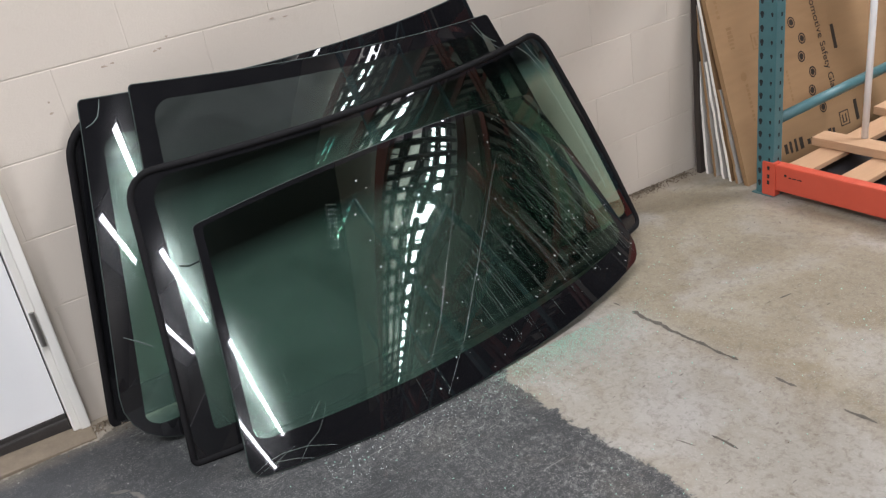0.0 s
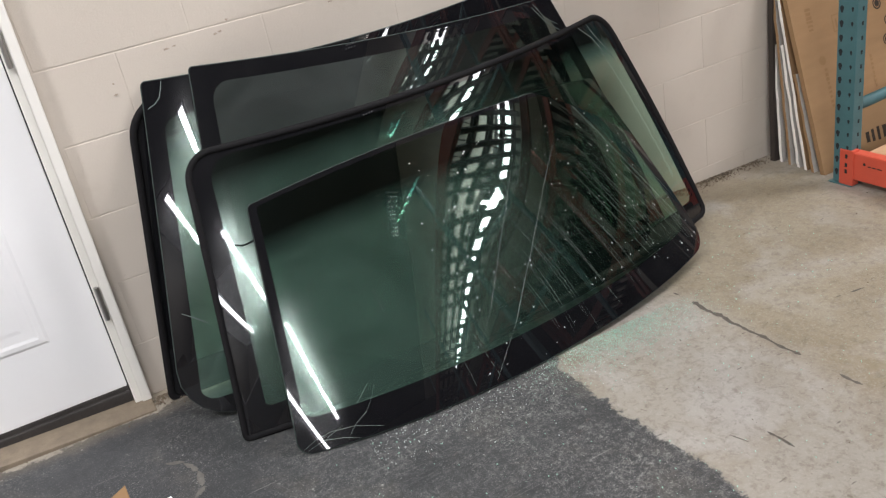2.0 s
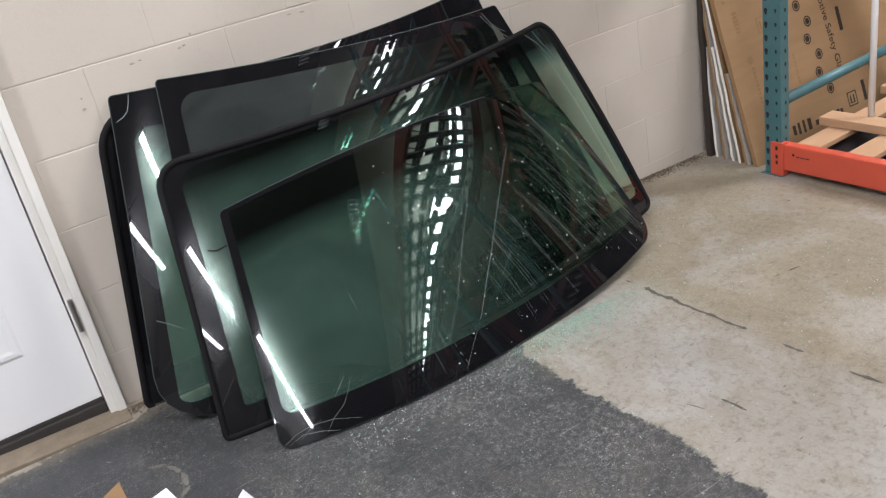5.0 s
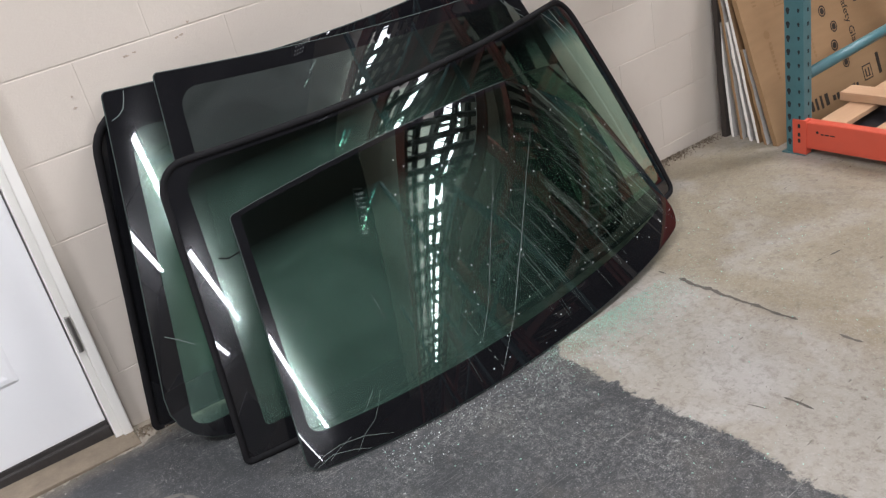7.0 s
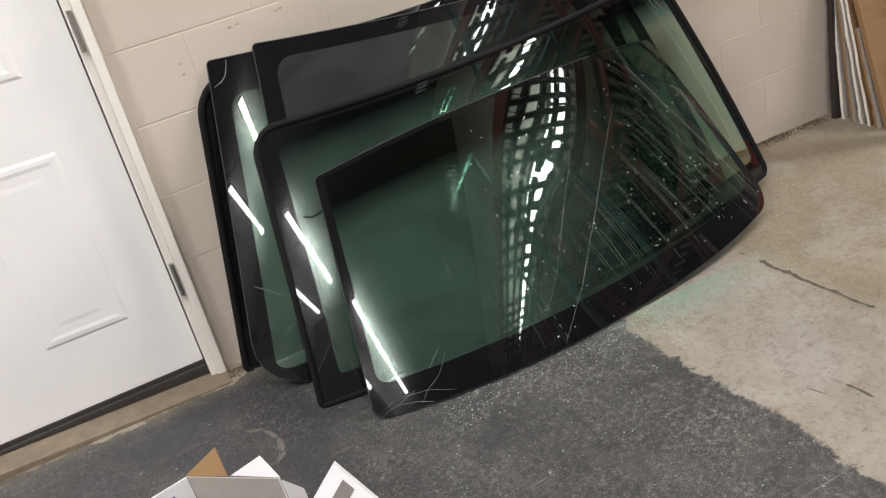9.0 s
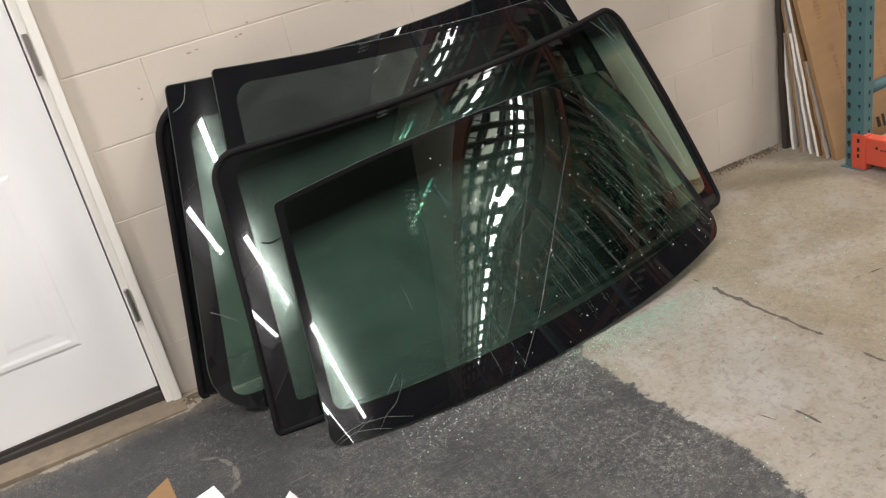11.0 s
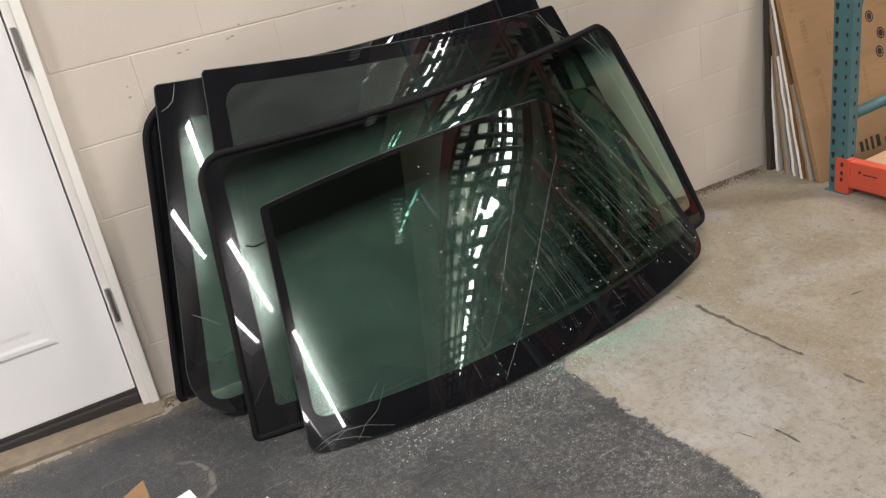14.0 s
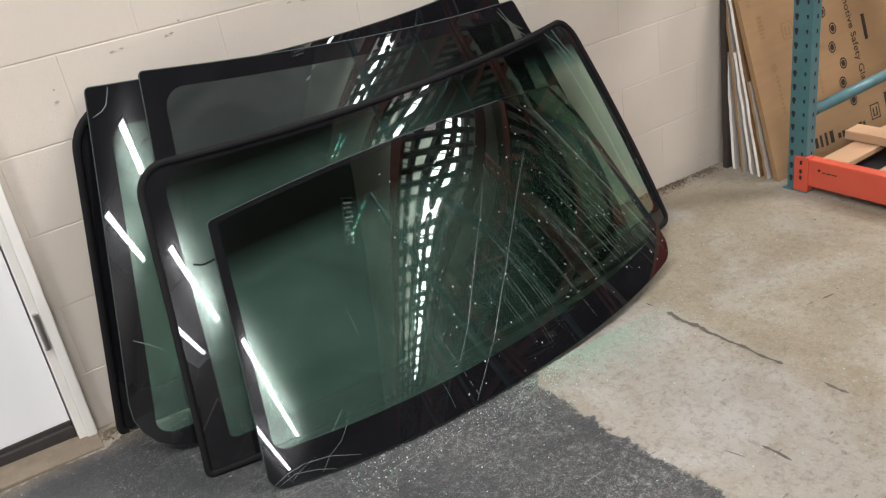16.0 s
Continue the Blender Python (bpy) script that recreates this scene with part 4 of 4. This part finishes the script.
def open_carton():
    t = thing("open_carton", None, "white and violet carton with its flaps standing open", "carton")
    A, B, D = Vector((-0.419, -0.782, 0.26)), Vector((-0.252, -0.934, 0.26)), Vector((0.04, 0.044, -0.085))
    low = floor_z(-0.35)

    def wall(p, q, mat, name="side"):
        part(name, slab((p, q, Vector((q.x, q.y, low)), Vector((p.x, p.y, low))), 0.003), mat, t)

    wall(A, B, M_CARD2)
    wall(B, B + D, M_PAPER)
    wall(B + D, A + D, M_PAPER)
    wall(A + D, A, M_PAPER)
    part("flap", slab(((-0.419, -0.779, 0.262), (-0.341, -0.848, 0.262), (-0.342, -0.794, 0.304)), 0.002), M_CARD, t, "brown inner face of a flap")
    part("flap", slab(((-0.335, -0.852, 0.263), (-0.250, -0.934, 0.263), (-0.268, -0.889, 0.301)), 0.002), M_PAPER, t)
    C = Vector((-0.515, -0.790, 0.255))
    flap = part("flap", slab((C, A, A - Vector((0.0, 0.01, 0.16)), C - Vector((0.0, 0.01, 0.16))), 0.003), M_PAPER, t, "white outer flap")
    off = Vector((0.0, -0.0065, 0.0))
    part("print_patch", slab([C.lerp(A, u) + off + Vector((0, 0, -v)) for u, v in ((0.15, 0.022), (0.62, 0.022), (0.62, 0.10), (0.15, 0.10))], 0.001), M_PURPLE, flap, "violet print")


def white_mailer():
    P, e1, e2 = Vector((-0.152, -1.021, 0.30)), Vector((-0.763, -0.051, -0.642)), Vector((0.417, -0.54, -0.733))
    t = thing("white_carton", None, "flat white carton with a grey printed stripe, propped on its corner", "carton")
    part("body", slab((P, P + e1 * 0.18, P + e1 * 0.18 + e2 * 0.215, P + e2 * 0.215), -0.02), M_PAPER, t)
    q = e1.cross(e2).normalized()
    part("stripe", slab((P + e2 * 0.032 + e1 * 0.012 + q * 0.0006, P + e2 * 0.032 + e1 * 0.18 + q * 0.0006, P + e2 * 0.062 + e1 * 0.18 + q * 0.0006, P + e2 * 0.062 + e1 * 0.012 + q * 0.0006), 0.0006), M_GREYPRINT, t, "grey printed stripe")


open_carton()
white_mailer()


# ---- racks of stored panes across the aisle ----
def pane_rack(x, y):
    t = thing("pane_rack", pose(x, y, floor_z(x)), "tall dark red rack for stored glass", "rack", "glass racks across the aisle")
    for dx in (0, 1.0):
        for dy in (0, -2.4):
            part("post", box(dx - 0.045, dx + 0.045, dy - 0.045, dy + 0.045, 0, 2.9, 0.004), M_REDPOST, t)
    for z in (0.25, 1.35, 2.45):
        for dx in (0, 1.0):
            part("beam", box(dx - 0.025, dx + 0.025, -2.353, -0.047, z - 0.1, z, 0.004), M_REDPOST, t)
        for i in range(8):
            yy = -0.2 - i * 0.28
            part("deck_slat", box(-0.02, 1.02, yy - 0.06, yy + 0.06, z + 0.001, z + 0.02), M_WIRE, t)
    return t


def stored_pane(x, y, z, tilt):
    t = link_mesh("stored_pane", box(0, 0.9, -0.004, 0.004, 0, 0.85, 0.002), M_FRIT, None, "dark pane of glass standing in a rack")
    t.matrix_world = pose(x, y, z, tilt, 0, 0)
    return tagged(t, category="glass pane", group="panes stored in the racks")


rack_one = pane_rack(4.3, -0.5)
rng = random.Random(21)
for bay in range(5):
    if bay:
        copy_thing(rack_one, pose(4.3, -0.5 - bay * 2.55, floor_z(4.3)))
    for z in (0.27, 1.37):
        for i in range(7):
            stored_pane(4.35, -0.75 - bay * 2.55 - i * 0.3, floor_z(4.3) + z + 0.003, rng.uniform(8, 16))

# ---- glass crumbs and debris on the floor ----
def crumbs(name, n, where, size, mat, label, seed):
    rng = random.Random(seed)
    bm = bmesh.new()
    for _ in range(n):
        x, y = where(rng)
        s = size * rng.uniform(0.4, 1.5)
        m = pose(x, y, floor_z(x) + s * 0.35, rng.uniform(0, 360), rng.uniform(0, 360), rng.uniform(0, 360)) @ Matrix.Diagonal((s, s * rng.uniform(0.5, 1), s * rng.uniform(0.3, 0.7), 1))
        vs = [bm.verts.new(m @ Vector(p)) for p in ((0.5, 0, -0.3), (-0.4, 0.45, -0.3), (-0.3, -0.5, -0.3), (0.05, 0, 0.5))]
        for f in ((0, 1, 2), (0, 3, 1), (1, 3, 2), (2, 3, 0)):
            bm.faces.new([vs[i] for i in f])
    tagged(link_mesh(name, bm, mat), label, "debris", kind="stuff")


crumbs("glass_crumbs", 5200, lambda r: (r.gauss(1.0, 0.14), -0.66 - abs(r.gauss(0, 0.07)) + 0.02), 0.0026, M_CRUMB, "pale green crumbs of broken glass on the floor", 3)
crumbs("glass_crumbs", 500, lambda r: (r.uniform(0.1, 1.9), r.uniform(-1.4, -0.3)), 0.0045, M_CRUMB, "scattered crumbs of broken glass on the floor", 4)
crumbs("wall_debris", 1300, lambda r: (r.gauss(r.choice((1.68, 1.79, 1.85, 1.97, 2.05, 2.1, 2.22, 2.28)), 0.035), -abs(r.gauss(0, 0.026)) - 0.003), 0.006, M_DIRT, "dry dirt and chips along the foot of the wall", 5)
crumbs("wall_debris", 250, lambda r: (r.uniform(-1.1, -0.1), r.gauss(-0.07, 0.03)), 0.006, M_DIRT, "dry dirt by the door sill", 6)
crumbs("glass_crumbs", 480, lambda r: (r.uniform(0.2, 0.95), -0.64 - abs(r.gauss(0, 0.08))), 0.0032, M_CHIP, "fine pale glass dust along the foot of the stack", 8)
crumbs("wall_debris", 420, lambda r: (r.gauss(-0.21, 0.045), -0.03 - abs(r.gauss(0, 0.025))), 0.006, M_SILLC, "small heap of brown dirt by the door frame", 9)
crumbs("floor_grit", 170, lambda r: (r.uniform(0.9, 2.4), r.uniform(-1.6, -0.1)), 0.0038, M_DIRT, "dark grit scattered on the concrete", 7)

# ---- block wall ----
WX0, WX1, COURSE = -3.0, 8.0, 0.2032
bm = bmesh.new()
for x0, x1, z0, z1 in ((-6.0, DOOR_X0 - 0.05, -0.4, CEILING), (DOOR_X1, WX1, -0.4, CEILING), (DOOR_X0 - 0.05, DOOR_X1, DOOR_TOP + 0.05, CEILING)):
    box(x0, x1, 0.0011, 0.2, z0, z1, 0, bm)
wall = tagged(link_mesh("wall_north", bm, M_WALL), "beige painted concrete block wall", kind="structure")


def block_mesh(w, h):
    bm = box(-w / 2, w / 2, 0.0, 0.02, -h / 2, h / 2)
    front_edges = [e for e in bm.edges if all(v.co.y < 0.001 for v in e.verts)]
    bmesh.ops.bevel(bm, geom=front_edges, offset=0.0013, segments=2, affect="EDGES", profile=0.5)
    me = bpy.data.meshes.new("block")
    bm.to_mesh(me)
    bm.free()
    me.materials.append(M_WALL)
    return me


sizes = {}
for row in range(-1, 13):
    z0 = row * COURSE
    shift = 0.0 if row % 2 == 0 else 0.2032
    k = -8
    while True:
        x0 = shift + k * 0.4064
        k += 1
        if x0 > 4.4:
            break
        a, b = x0, x0 + 0.4064
        if b < -2.6:
            continue
        # cut at the door opening
        if z0 < DOOR_TOP and b > DOOR_X0 - 0.05 and a < DOOR_X1:
            if a < DOOR_X0 - 0.05:
                b = DOOR_X0 - 0.05
            elif b > DOOR_X1:
                a = DOOR_X1
            else:
                continue
        w = b - a - 0.003
        if w < 0.03:
            continue
        key = round(w, 3)
        if key not in sizes:
            sizes[key] = block_mesh(w, COURSE - 0.003)
        ob = new("block", sizes[key])
        ob.parent = wall
        ob.location = ((a + b) / 2, random.uniform(-0.0004, 0.0004), z0 + COURSE / 2)

# chipped paint on the blocks
for k, (cx, cz, cw, ch) in enumerate(((0.128, 0.989, 0.011, 0.004), (0.152, 0.992, 0.006, 0.003), (0.266, 0.995, 0.007, 0.004), (0.281, 0.998, 0.009, 0.003), (0.308, 1.024, 0.0045, 0.0045), (-0.029, 0.939, 0.004, 0.004), (-0.032, 0.910, 0.006, 0.003), (0.613, 1.000, 0.009, 0.003), (0.655, 0.996, 0.011, 0.003))):
    r = random.Random(40 + k)
    bm = bmesh.new()
    ring = [bm.verts.new((cx + cw * math.cos(q) * r.uniform(0.5, 1.2), -0.0016, cz + ch * math.sin(q) * r.uniform(0.4, 1.2))) for q in np.linspace(0, 2 * math.pi, 11, endpoint=False)]
    bm.faces.new(ring)
    part("paint_chip", bm, M_CHIPPED, wall, "dark chip in the paint")
